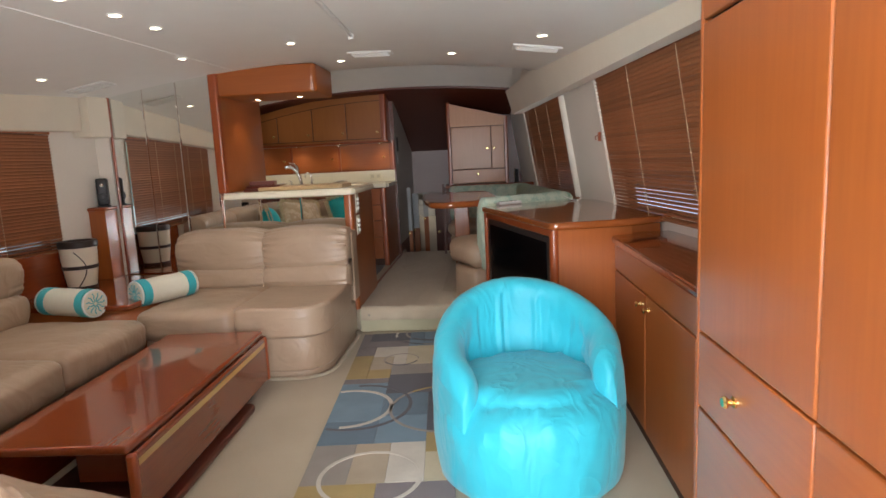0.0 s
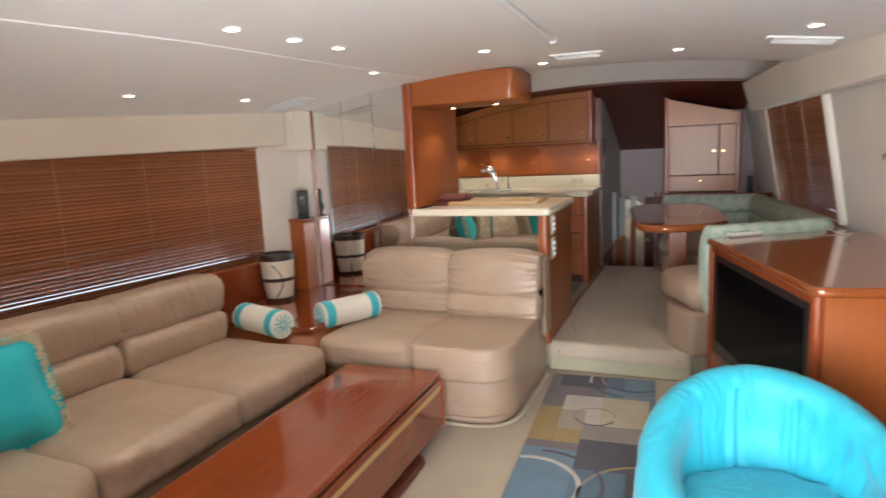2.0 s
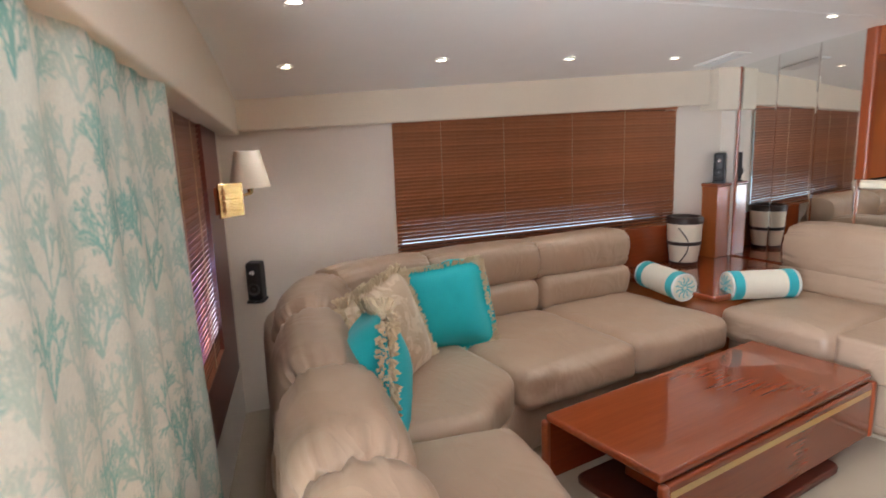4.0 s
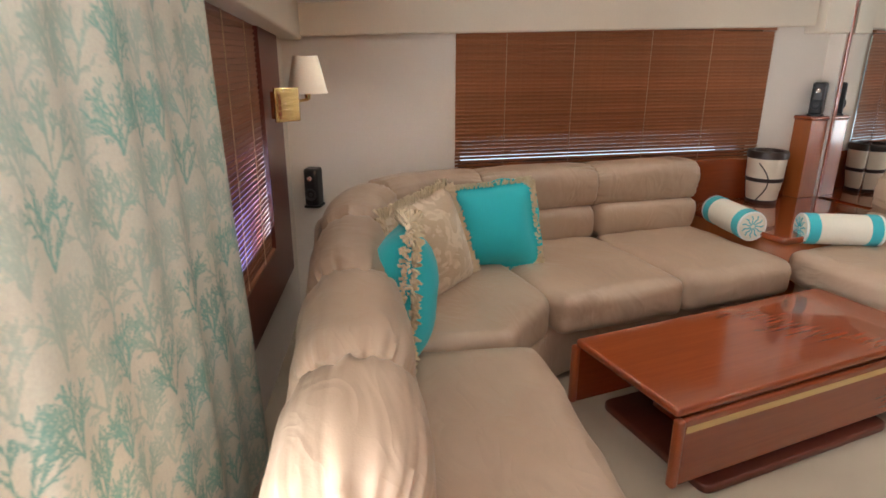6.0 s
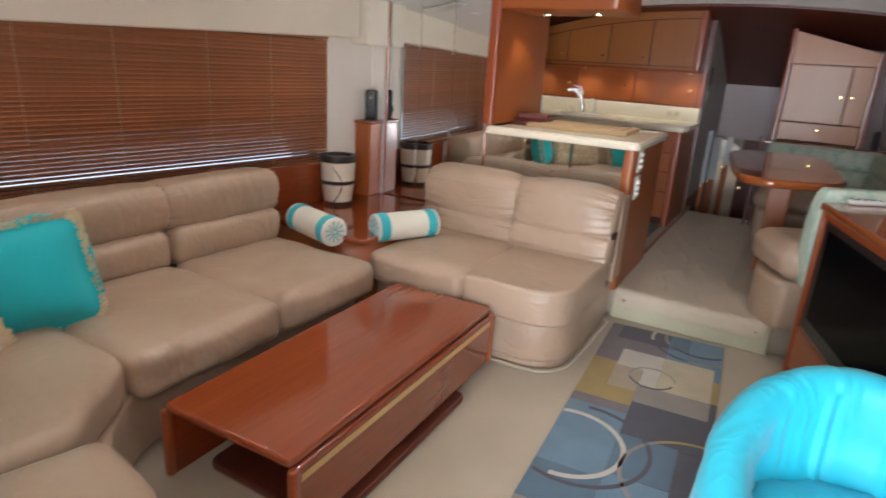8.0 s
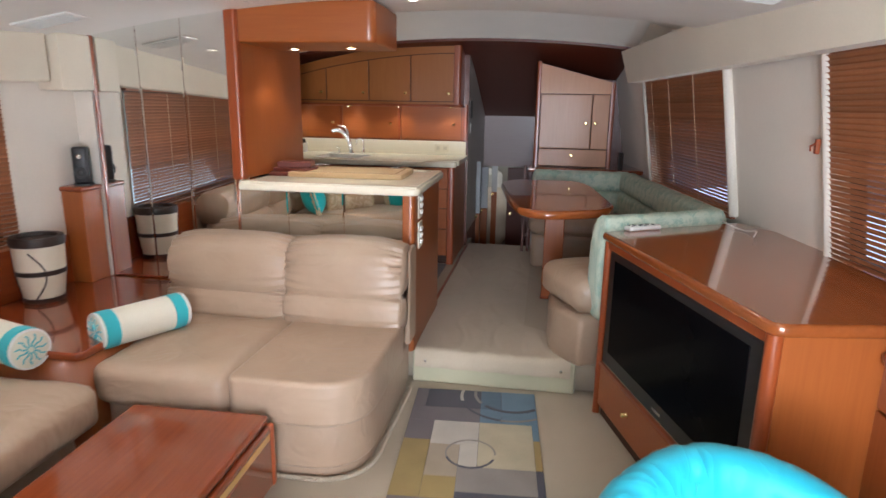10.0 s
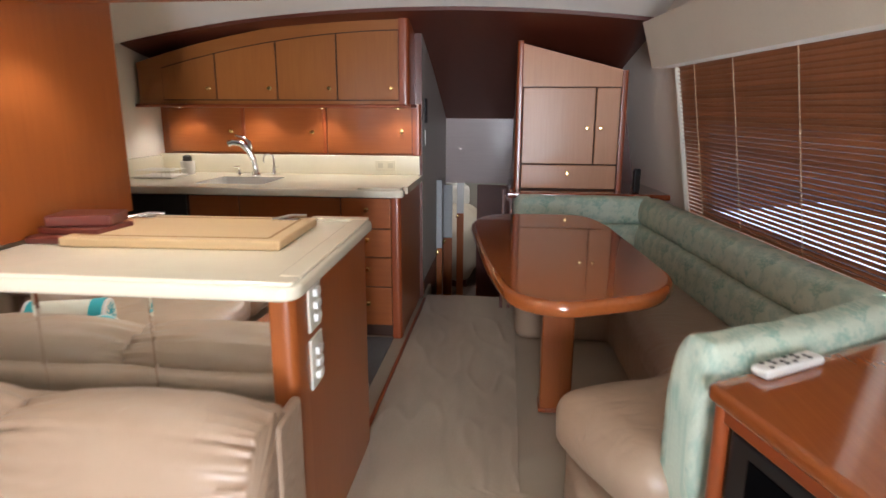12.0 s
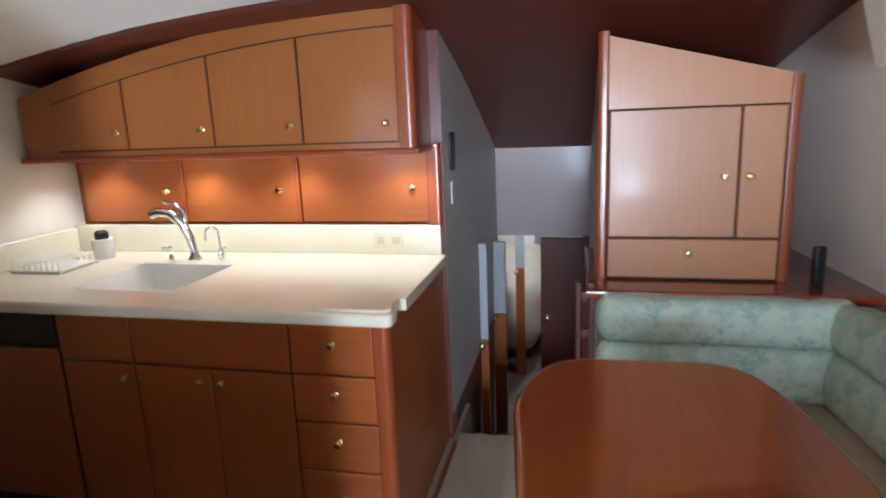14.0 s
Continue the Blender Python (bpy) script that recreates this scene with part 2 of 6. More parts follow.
def coral_tile(width, height, cell, columns, rows, seed):
    """A repeat of the coral print: branching sprigs drawn on a grid that wraps round at its edges; 0 is ground, 1 full ink."""
    rng = random.Random(seed)
    nx, ny = int(width / cell), int(height / cell)
    ink = np.zeros((ny, nx), dtype=np.float32)

    def stroke(x0, y0, x1, y1, r, tone):
        i0, i1 = int((min(x0, x1) - r) / cell) - 1, int((max(x0, x1) + r) / cell) + 2
        j0, j1 = int((min(y0, y1) - r) / cell) - 1, int((max(y0, y1) + r) / cell) + 2
        gx, gy = np.meshgrid((np.arange(i0, i1) + 0.5) * cell, (np.arange(j0, j1) + 0.5) * cell)
        dx, dy = x1 - x0, y1 - y0
        t = np.clip(((gx - x0) * dx + (gy - y0) * dy) / max(1e-9, dx * dx + dy * dy), 0, 1)
        d = np.hypot(gx - x0 - t * dx, gy - y0 - t * dy)
        a = (np.clip((r - d) / cell + 0.5, 0, 1) * tone).astype(np.float32)
        at = np.ix_(np.arange(j0, j1) % ny, np.arange(i0, i1) % nx)
        ink[at] = np.maximum(ink[at], a)

    def branch(x, y, ang, length, r, depth, tone):
        for _ in range(3):
            ang += rng.uniform(-0.20, 0.20)
            nxt = (x + math.sin(ang) * length / 3, y + math.cos(ang) * length / 3)
            stroke(x, y, *nxt, r, tone)
            x, y = nxt
            if depth and rng.random() < 0.75:
                branch(x, y, ang + rng.choice((-1, 1)) * rng.uniform(0.45, 0.85), length * 0.55, r * 0.75, depth - 1, tone)
        if depth:
            for side in (-1, 1):
                branch(x, y, ang + side * rng.uniform(0.22, 0.5), length * 0.66, r * 0.8, depth - 1, tone)

    w, h = width / columns, height / rows
    for j in range(rows):
        for i in range(columns):
            x, y = (i + 0.5 * (j % 2) + rng.uniform(0.1, 0.3)) * w, j * h + rng.uniform(0, 0.2) * h
            tone = rng.choice((0.4, 0.5, 0.65, 0.85))
            for lean in (-0.5, 0.0, 0.45):
                branch(x, y, lean + rng.uniform(-0.12, 0.12), h * 0.44, h * 0.022, 3 if lean == 0.0 else 2, tone)
    return ink


def printed(ob, tile, cell, cols, wrap=True, plan=None):
    """Lay a print over a mesh whose points run row by row, cols to a row, at its true size."""
    me = ob.data
    co = np.empty(len(me.vertices) * 3, dtype=np.float32)
    me.vertices.foreach_get("co", co)
    n = len(me.vertices) // cols
    g = co[:n * cols * 3].reshape(n, cols, 3)
    along = np.zeros((n, cols))
    along[1:] = np.cumsum(np.linalg.norm(np.diff(g, axis=0), axis=2).mean(axis=1))[:, None]
    across = np.zeros((n, cols))
    across[:, 1:] = np.cumsum(np.linalg.norm(np.diff(g, axis=1), axis=2).mean(axis=0))[None, :]
    values = np.zeros(len(me.vertices), dtype=np.float32)
    u, v = (along, across) if wrap else (across, along)
    if plan:
        run, out = g[:, :, 0] * plan[0] + g[:, :, 1] * plan[1], g[:, :, 0] * plan[1] - g[:, :, 1] * plan[0]
        u, v = run + 0.6 * out + 5, g[:, :, 2] - 0.8 * out + 5
    values[:n * cols] = tile[(v / cell).astype(int) % tile.shape[0], (u / cell).astype(int) % tile.shape[1]].ravel()
    if len(values) >= 2 * n * cols:
        values[n * cols:2 * n * cols] = values[:n * cols]
    me.attributes.new("print", "FLOAT", "POINT").data.foreach_set("value", values)
    return ob


def coral_material(name, ground, green):
    """Woven cotton printed with coral in one ink; the ink is laid on by printed()."""
    m, nt, b = material(name)
    v = coords(nt)
    ink = nt.nodes.new("ShaderNodeAttribute")
    ink.attribute_name = "print"
    grain = noise_node(nt, v, 140, 3)
    worn = noise_node(nt, v, 9, 3)
    g1 = ramp(nt, grain, [(0.3, tuple(k * 0.9 for k in ground)), (0.7, ground)])
    g2 = ramp(nt, worn, [(0.3, tuple(k * 0.75 for k in green)), (0.7, green)])
    nt.links.new(mix(nt, ink.outputs["Fac"], g1, g2), b.inputs["Base Color"])
    b.inputs["Roughness"].default_value = 0.8
    bump(nt, b, grain, 0.12, 0.003)
    return m


CORAL = coral_material("green_coral_print", (0.58, 0.66, 0.54), (0.16, 0.40, 0.34))
CURTAIN = coral_material("coral_curtain_print", (0.70, 0.71, 0.61), (0.15, 0.45, 0.40))
PRINT_CELL, CURTAIN_CELL = 0.0022, 0.003
PRINT_TILE = coral_tile(0.33, 0.30, PRINT_CELL, 3, 3, 5)
CURTAIN_TILE = coral_tile(0.66, 0.96, CURTAIN_CELL, 6, 7, 9)


# ---------------------------------------------------------------- mesh tools
def part(name, bm, mat, parent=None, label=""):
    me = bpy.data.meshes.new(name)
    bm.to_mesh(me)
    bm.free()
    me.materials.append(mat)
    ob = new(name, me)
    if parent is not None:
        ob.parent = parent
    return tagged(ob, label) if label else ob


def thing(name, label, category, at=(0, 0, 0), rz=0, group="", kind=""):
    ob = new(name)
    ob.empty_display_size = 0.1
    ob.matrix_world = pose(*at, 0, 0, rz)
    return tagged(ob, label, category, group, kind)


def smooth(bm, angle=0.6):
    for f in bm.faces:
        f.smooth = True
    for e in bm.edges:
        if len(e.link_faces) == 2 and e.calc_face_angle(0) > angle:
            e.smooth = False
    return bm


def box(x0, x1, y0, y1, z0, z1, bevel=0.0, seg=2):
    bm = bmesh.new()
    bmesh.ops.create_cube(bm, size=1)
    for v in bm.verts:
        v.co = Vector((x0 + (v.co.x + 0.5) * (x1 - x0), y0 + (v.co.y + 0.5) * (y1 - y0), z0 + (v.co.z + 0.5) * (z1 - z0)))
    if bevel:
        bmesh.ops.bevel(bm, geom=list(bm.edges), offset=bevel, segments=seg, affect="EDGES", profile=0.5, clamp_overlap=True)
        bm.normal_update()
        for f in bm.faces:
            f.smooth = max(abs(k) for k in f.normal) < 0.999
    return bm


def rounded(points, radii, n=6):
    """A plan outline whose corners are rounded, each by its own radius."""
    out, k = [], len(points)
    for i, p in enumerate(points):
        p, a, b = Vector(p), Vector(points[i - 1]), Vector(points[(i + 1) % k])
        r = radii[i] if isinstance(radii, (list, tuple)) else radii
        if r <= 0:
            out.append(tuple(p))
            continue
        u, w = (a - p).normalized(), (b - p).normalized()
        r = min(r, 0.48 * (a - p).length, 0.48 * (b - p).length)
        s, e = p + u * r, p + w * r
        for j in range(n + 1):
            t = j / n
            out.append(tuple(s * (1 - t) ** 2 + p * 2 * t * (1 - t) + e * t * t))
    return out


def slab(points, z0, z1, bevel=0.0, seg=3):
    """A plate on a plan outline, with its top and bottom rims rounded."""
    bm = bmesh.new()
    f = bm.faces.new([bm.verts.new((x, y, z0)) for x, y in points])
    bm.normal_update()
    if f.normal.z > 0:
        f.normal_flip()
    up = bmesh.ops.extrude_face_region(bm, geom=[f])
    bmesh.ops.translate(bm, vec=(0, 0, z1 - z0), verts=[g for g in up["geom"] if isinstance(g, bmesh.types.BMVert)])
    bmesh.ops.recalc_face_normals(bm, faces=bm.faces)
    if bevel:
        rims = [e for e in bm.edges if abs(e.verts[0].co.z - e.verts[1].co.z) < 1e-5]
        bmesh.ops.bevel(bm, geom=rims, offset=bevel, segments=seg, affect="EDGES", profile=0.5, clamp_overlap=True)
    smooth(bm, 0.7)
    bm.normal_update()
    for f in bm.faces:
        if abs(f.normal.z) > 0.999:
            f.smooth = False
    return bm


def hexa(a, b, z0, z1, thick, lean=0.0, base=0.0):
    """A length of wall from plan point a to b, z0 to z1; thick goes to the right of a>b, lean moves it that way per metre above base."""
    a, b = Vector(a), Vector(b)
    d = (b - a).normalized()
    n = Vector((d.y, -d.x))
    bm = bmesh.new()
    vs = []
    for z in (z0, z1):
        for p, t in ((a, 0), (b, 0), (b, thick), (a, thick)):
            q = p + n * (t + lean * (z - base))
            vs.append(bm.verts.new((q.x, q.y, z)))
    for ids in ((0, 1, 2, 3), (4, 5, 6, 7), (0, 1, 5, 4), (1, 2, 6, 5), (2, 3, 7, 6), (3, 0, 4, 7)):
        bm.faces.new([vs[i] for i in ids])
    bmesh.ops.recalc_face_normals(bm, faces=bm.faces)
    return bm


def cushion(sx, sy, sz, r, puff=0.02, wrinkle=0.004, seed=0, n=14, freq=6.0, at=(0, 0, 0), m=None):
    """A stuffed block: rounded all round, domed on its large faces, creased."""
    bm = bmesh.new()
    bmesh.ops.create_cube(bm, size=2)
    bmesh.ops.subdivide_edges(bm, edges=list(bm.edges), cuts=n, use_grid_fill=True)
    h = Vector((sx / 2, sy / 2, sz / 2))
    inner = Vector([max(1e-4, k - r) for k in h])
    off = Vector((seed * 3.7, seed * 1.3, seed * 5.1))
    for v in bm.verts:
        u = v.co.copy()
        p = Vector((u.x * h.x, u.y * h.y, u.z * h.z))
        c = Vector([max(-i, min(i, k)) for k, i in zip(p, inner)])
        d = (p - c).normalized()
        q = c + d * min(r, min(h))
        q.x += d.x * puff * (1 - u.y ** 2) * (1 - u.z ** 2)
        q.y += d.y * puff * (1 - u.x ** 2) * (1 - u.z ** 2)
        q.z += d.z * puff * (1 - u.x ** 2) * (1 - u.y ** 2)
        q += d * wrinkle * (noise.fractal(q * freq + off, 1.0, 2.0, 3) * 1.6)
        v.co = q
    mm = (m if m is not None else Matrix.Identity(4))
    bm.transform(Matrix.Translation(at) @ mm)
    return smooth(bm, 3.0)


def sweep(path, ring, closed_ring=True, ends=0.06, wrinkle=0.0, seed=0, step=0.04, freq=7.0, puff=0.0):
    """A soft roll: the cross-section ring (outward, up) carried along a plan path, drawn in at both ends."""
    pts = [Vector((p[0], p[1], 0)) for p in path]
    dist = [0.0]
    for a, b in zip(pts, pts[1:]):
        dist.append(dist[-1] + (b - a).length)
    total = dist[-1]
    count = max(6, int(total / step))
    bm = bmesh.new()
    cu = sum(p[0] for p in ring) / len(ring)
    cv = sum(p[1] for p in ring) / len(ring)
    rows = []
    off = Vector((seed * 2.1, seed * 4.3, seed))
    for k in range(count + 1):
        t = 0.5 - 0.5 * math.cos(math.pi * k / count)
        t = 0.5 * t + 0.5 * k / count
        s = t * total
        i = max(j for j in range(len(dist) - 1) if dist[j] <= s + 1e-9)
        w = (s - dist[i]) / max(1e-6, dist[i + 1] - dist[i])
        p = pts[i].lerp(pts[i + 1], w)
        i0, i1 = max(0, i - (w < 0.5)), min(len(pts) - 1, i + 1 + (w >= 0.5))
        d = (pts[i1] - pts[i0]).normalized()
        n = Vector((d.y, -d.x, 0))
        e = min(s, total - s)
        f = 1.0 if e >= ends else max(0.12, math.sqrt(max(0.0, 1 - (1 - e / ends) ** 2)))
        swell = 1 + puff * math.sin(math.pi * t) ** 0.8
        row = []
        for u, v in ring:
            q = p + n * (cu + (u - cu) * (0.35 + 0.65 * f) * swell) + Vector((0, 0, cv + (v - cv) * (0.25 + 0.75 * f) * swell))
            if wrinkle:
                o = (n * (u - cu) + Vector((0, 0, v - cv))).normalized()
                near = math.exp(-e / (0.07 + puff * 0.5)) * (1 + 4 * puff)
                q += o * wrinkle * (noise.fractal(q * freq + off, 1.0, 2.0, 3) * 1.2 + near * 0.9 * (1 - 2.4 * abs(noise.noise(Vector((s * 6, (u - cu) * 26, (v - cv) * 26)) + off))))
            row.append(bm.verts.new(q))
        rows.append(row)
    m = len(ring)
    for a, b in zip(rows, rows[1:]):
        for j in range(m):
            bm.faces.new((a[j], a[(j + 1) % m], b[(j + 1) % m], b[j]))
    bm.faces.new(rows[0][::-1])
    bm.faces.new(rows[-1])
    bmesh.ops.recalc_face_normals(bm, faces=bm.faces)
    return smooth(bm, 1.3)


def gathered(path, cu, cv, ru, rv, tilt=0.0, power=2.5, seed=0, draw=0.30, reach=0.10, pleat=0.010, fall=0.055, step=0.011, m=104):
    """A leather back roll: full in the middle, drawn in to a pleated seam at both ends, the pleats running out of the seam."""
    pts = [Vector((p[0], p[1], 0)) for p in path]
    dist = [0.0]
    for a, b in zip(pts, pts[1:]):
        dist.append(dist[-1] + (b - a).length)
    total = dist[-1]
    count = max(12, int(total / step))
    off = Vector((seed * 2.3, seed * 1.7, seed * 3.1))
    folds = []
    for j in range(m):
        a = 2 * math.pi * j / m
        q = Vector((math.cos(a), math.sin(a), 0))
        folds.append((1 - 3.0 * abs(noise.noise(q * 4.6 + off)) + 0.7 * noise.noise(q * 11.0 + off), 0.045 + reach * abs(noise.noise(q * 2.6 - off)) * 1.6))
    ring = ellipse_ring(0.0, 0.0, ru, rv, m, power, tilt)
    bm = bmesh.new()
    rows = []
    for k in range(count + 1):
        s = total * k / count
        i = max(j for j in range(len(dist) - 1) if dist[j] <= s + 1e-9)
        w = (s - dist[i]) / max(1e-6, dist[i + 1] - dist[i])
        p = pts[i].lerp(pts[i + 1], w)
        i0, i1 = max(0, i - (w < 0.5)), min(len(pts) - 1, i + 1 + (w >= 0.5))
        d = (pts[i1] - pts[i0]).normalized()
        n = Vector((d.y, -d.x, 0))
        e = max(0.0, min(s, total - s))
        full = 1 - draw * math.exp(-(e / fall) ** 1.15)
        row = []
        for j, (u, v) in enumerate(ring):
            o = (n * u + Vector((0, 0, v))).normalized()
            q = p + n * (cu + u * full) + Vector((0, 0, cv + v * full))
            g, far = folds[j]
            soft = noise.fractal(q * 4.5 + off, 1.0, 2.0, 2)
            line = 1 - 5.0 * abs(noise.noise(Vector((q.x * 3.0, q.y * 3.0, q.z * 9.0)) + off))
            q += o * (pleat * g * math.exp(-e / far) + 0.007 * soft + 0.0012 * max(0.0, line))
            row.append(bm.verts.new(q))
        rows.append(row)
    for a, b in zip(rows, rows[1:]):
        for j in range(m):
            bm.faces.new((a[j], a[(j + 1) % m], b[(j + 1) % m], b[j]))
    bm.faces.new(rows[0][::-1])
    bm.faces.new(rows[-1])
    bmesh.ops.recalc_face_normals(bm, faces=bm.faces)
    return smooth(bm, 1.5)


def ellipse_ring(cu, cv, ru, rv, n=18, power=2.4, tilt=0.0):
    out = []
    for k in range(n):
        a = 2 * math.pi * k / n
        c, s = math.cos(a), math.sin(a)
        u = math.copysign(abs(c) ** (2 / power), c) * ru
        v = math.copysign(abs(s) ** (2 / power), s) * rv
        out.append((cu + u + tilt * v, cv + v))
    return out


def lathe(profile, n=24, at=(0, 0, 0), m=None):
    bm = bmesh.new()
    rows = []
    for r, z in profile:
        if r < 1e-6:
            rows.append([bm.verts.new((0, 0, z))])
        else:
            rows.append([bm.verts.new((r * math.cos(2 * math.pi * k / n), r * math.sin(2 * math.pi * k / n), z)) for k in range(n)])
    for a, b in zip(rows, rows[1:]):
        for k in range(n):
            if len(a) == 1 and len(b) == 1:
                continue
            if len(a) == 1:
                bm.faces.new((a[0], b[k], b[(k + 1) % n]))
            elif len(b) == 1:
                bm.faces.new((a[k], a[(k + 1) % n], b[0]))
            else:
                bm.faces.new((a[k], a[(k + 1) % n], b[(k + 1) % n], b[k]))
    bmesh.ops.recalc_face_normals(bm, faces=bm.faces)
    bm.transform(Matrix.Translation(at) @ (m if m is not None else Matrix.Identity(4)))
    return smooth(bm, 0.7)


def tube(points, radius, n=10):
    """A round bar along a chain of points."""
    pts = [Vector(p) for p in points]
    bm = bmesh.new()
    rows = []
    up = Vector((0.13, 0.27, 0.95))
    for i, p in enumerate(pts):
        d = (pts[min(i + 1, len(pts) - 1)] - pts[max(i - 1, 0)]).normalized()
        a = d.cross(up)
        if a.length < 0.1:
            a = d.cross(Vector((1, 0, 0)))
        a.normalize()
        b = d.cross(a)
        r = radius[i] if isinstance(radius, (list, tuple)) else radius
        rows.append([bm.verts.new(p + (a * math.cos(2 * math.pi * k / n) + b * math.sin(2 * math.pi * k / n)) * r) for k in range(n)])
    for a, b in zip(rows, rows[1:]):
        for k in range(n):
            bm.faces.new((a[k], a[(k + 1) % n], b[(k + 1) % n], b[k]))
    bm.faces.new(rows[0][::-1])
    bm.faces.new(rows[-1])
    bmesh.ops.recalc_face_normals(bm, faces=bm.faces)
    return smooth(bm, 0.9)


def arc(cx, cy, cz, r, a0, a1, n, plane="xz"):
    out = []
    for k in range(n + 1):
        a = radians(a0 + (a1 - a0) * k / n)
        c, s = r * math.cos(a), r * math.sin(a)
        out.append((cx + c, cy, cz + s) if plane == "xz" else (cx, cy + c, cz + s) if plane == "yz" else (cx + c, cy + s, cz))
    return out


def structure(name, bm, mat, label, category):
    return tagged(part(name, bm, mat), label, category, kind="structure")


def turned(bm, at, rz=0.0, rx=0.0, ry=0.0):
    bm.transform(pose(*at, rx, ry, rz))
    return bm


def knob(parent, at, toward=(0, -1, 0), mat=None):
    q = Vector(toward).to_track_quat("Z", "Y").to_matrix().to_4x4()
    return part("knob", lathe([(0, -0.001), (0.013, 0), (0.013, 0.004), (0.007, 0.007), (0.007, 0.013), (0.013, 0.018), (0.014, 0.022), (0.010, 0.027), (0, 0.028)], 14, at, q), mat or BRASS, parent, "brass push-button knob")


# ---------------------------------------------------------------- setting: hull sides, bulkheads, floors, ceiling
def lx(y):
    """x of the port side."""
    return -2.28 + 0.12 * (y - 2.0)


def rx_(y):
    """x of the starboard side at window-sill height."""
    return 1.735 + 0.107 * (5.05 - y)


R_LEAN, R_BASE = -0.16, 0.95


def ceil_z(x, y):
    return 2.005 + 0.028 * (y - 2.5) - 0.052 * x * x


def aft(x, out=0.0):
    """A plan point on the aft bulkhead at x, moved out metres into the cabin."""
    return (x + 0.29 * out, 1.02 - 0.3025 * (x + 2.4) + 0.957 * out)


def lpt(y, out=0.0):
    return (lx(y) + out, y)


def rpt(y):
    return (rx_(y), y)


structure("ground", box(-300, 300, -300, 300, -0.95, -0.90), plain("harbour_water", (0.03, 0.07, 0.08), 0.15, vary=0.3), "dark green harbour water round the boat", "water")
structure("floor", slab([(-2.6, -0.3), (2.4, -0.3), (2.4, 4.60), (-2.6, 4.60)], -0.12, 0.0), CARPET, "beige low-pile carpet on the saloon floor", "floor")
structure("cockpit_floor", slab([(-2.6, -3.6), (2.6, -3.6), (2.6, -0.31), (-2.6, -0.31)], -0.14, -0.03), plain("white_gelcoat", (0.72, 0.72, 0.70), 0.3), "white moulded cockpit floor outside the aft door", "floor")
structure("raised_floor", slab([(-2.3, 4.56), (2.2, 4.56), (2.2, 7.02), (0.54, 7.02), (0.54, 7.30), (-0.08, 7.30), (-0.08, 7.6), (-2.3, 7.6)], 0.002, 0.185), CARPET, "carpeted raised floor of the galley and dinette", "floor")
structure("lower_floor", box(-1.6, 1.8, 7.0, 12.2, -0.62, -0.55), plain("dark_sole", (0.06, 0.035, 0.025), 0.5), "dark wooden floor of the lower passage", "floor")

for nm, xa, xb in (("side_deck_east", 2.05, 2.85), ("side_deck_west", -3.2, -2.55)):
    structure(nm, box(xa, xb, -0.3, 9.0, -0.2, 0.62, 0.03), plain("white_deck_gelcoat", (0.78, 0.78, 0.77), 0.35), "white moulded side deck outside the windows", "deck")
# port side with its window
W = WALLPAPER
structure("wall_west", hexa(lpt(4.75), lpt(0.85), -0.1, 0.80, 0.12), W, "cream fabric wall below the port window", "wall")
structure("wall_west_top", hexa(lpt(4.75), lpt(0.85), 1.62, 2.05, 0.12), W, "cream fabric wall above the port window", "wall")
structure("wall_west_aft", hexa(lpt(1.97), lpt(0.85), 0.80, 1.62, 0.12), W, "cream fabric wall beside the aft corner", "wall")
structure("wall_west_fore", hexa(lpt(4.75), lpt(4.00), 0.80, 1.62, 0.12), W, "cream fabric wall beside the mirrors", "wall")
structure("wall_west_galley", hexa((-2.02, 7.7), (-1.95, 4.75), -0.1, 2.1, 0.12), W, "cream fabric wall at the end of the galley", "wall")

# starboard side with two windows
structure("wall_east", hexa(rpt(-0.4), rpt(7.9), -0.1, 0.93, 0.12, R_LEAN, R_BASE), W, "cream fabric wall below the starboard windows", "wall")
structure("wall_east_top", hexa(rpt(-0.4), rpt(7.9), 1.78, 2.25, 0.12, R_LEAN, R_BASE), W, "cream fabric wall above the starboard windows", "wall")
for nm, y0, y1 in (("wall_east_aft", -0.4, 1.5), ("wall_east_middle", 4.05, 5.03), ("wall_east_fore", 6.66, 7.9)):
    structure(nm, hexa(rpt(y0), rpt(y1), 0.93, 1.78, 0.12, R_LEAN, R_BASE), W, "cream fabric panel between the starboard windows", "wall")

# aft bulkhead: window behind the curtain, then the open door
structure("wall_south_corner", hexa(aft(-2.55), aft(-1.78), 0.0, 2.1, 0.08), W, "cream fabric wall in the aft corner", "wall")
structure("wall_south_sill", hexa(aft(-1.78), aft(-1.03), 0.0, 0.46, 0.08), W, "cream wall below the aft window", "wall")
structure("wall_south_head", hexa(aft(-1.78), aft(-1.03), 1.68, 2.1, 0.08), W, "cream wall above the aft window", "wall")
structure("wall_south_middle", hexa(aft(-1.03), aft(0.22), 0.0, 2.1, 0.08), W, "cream wall behind the curtain", "wall")
structure("wall_south_lintel", hexa(aft(0.22), aft(1.42), 1.92, 2.1, 0.08), W, "cream wall above the aft door", "wall")
structure("wall_south_end", hexa(aft(1.42), aft(2.45), 0.0, 2.1, 0.08), W, "cream wall beside the aft door", "wall")


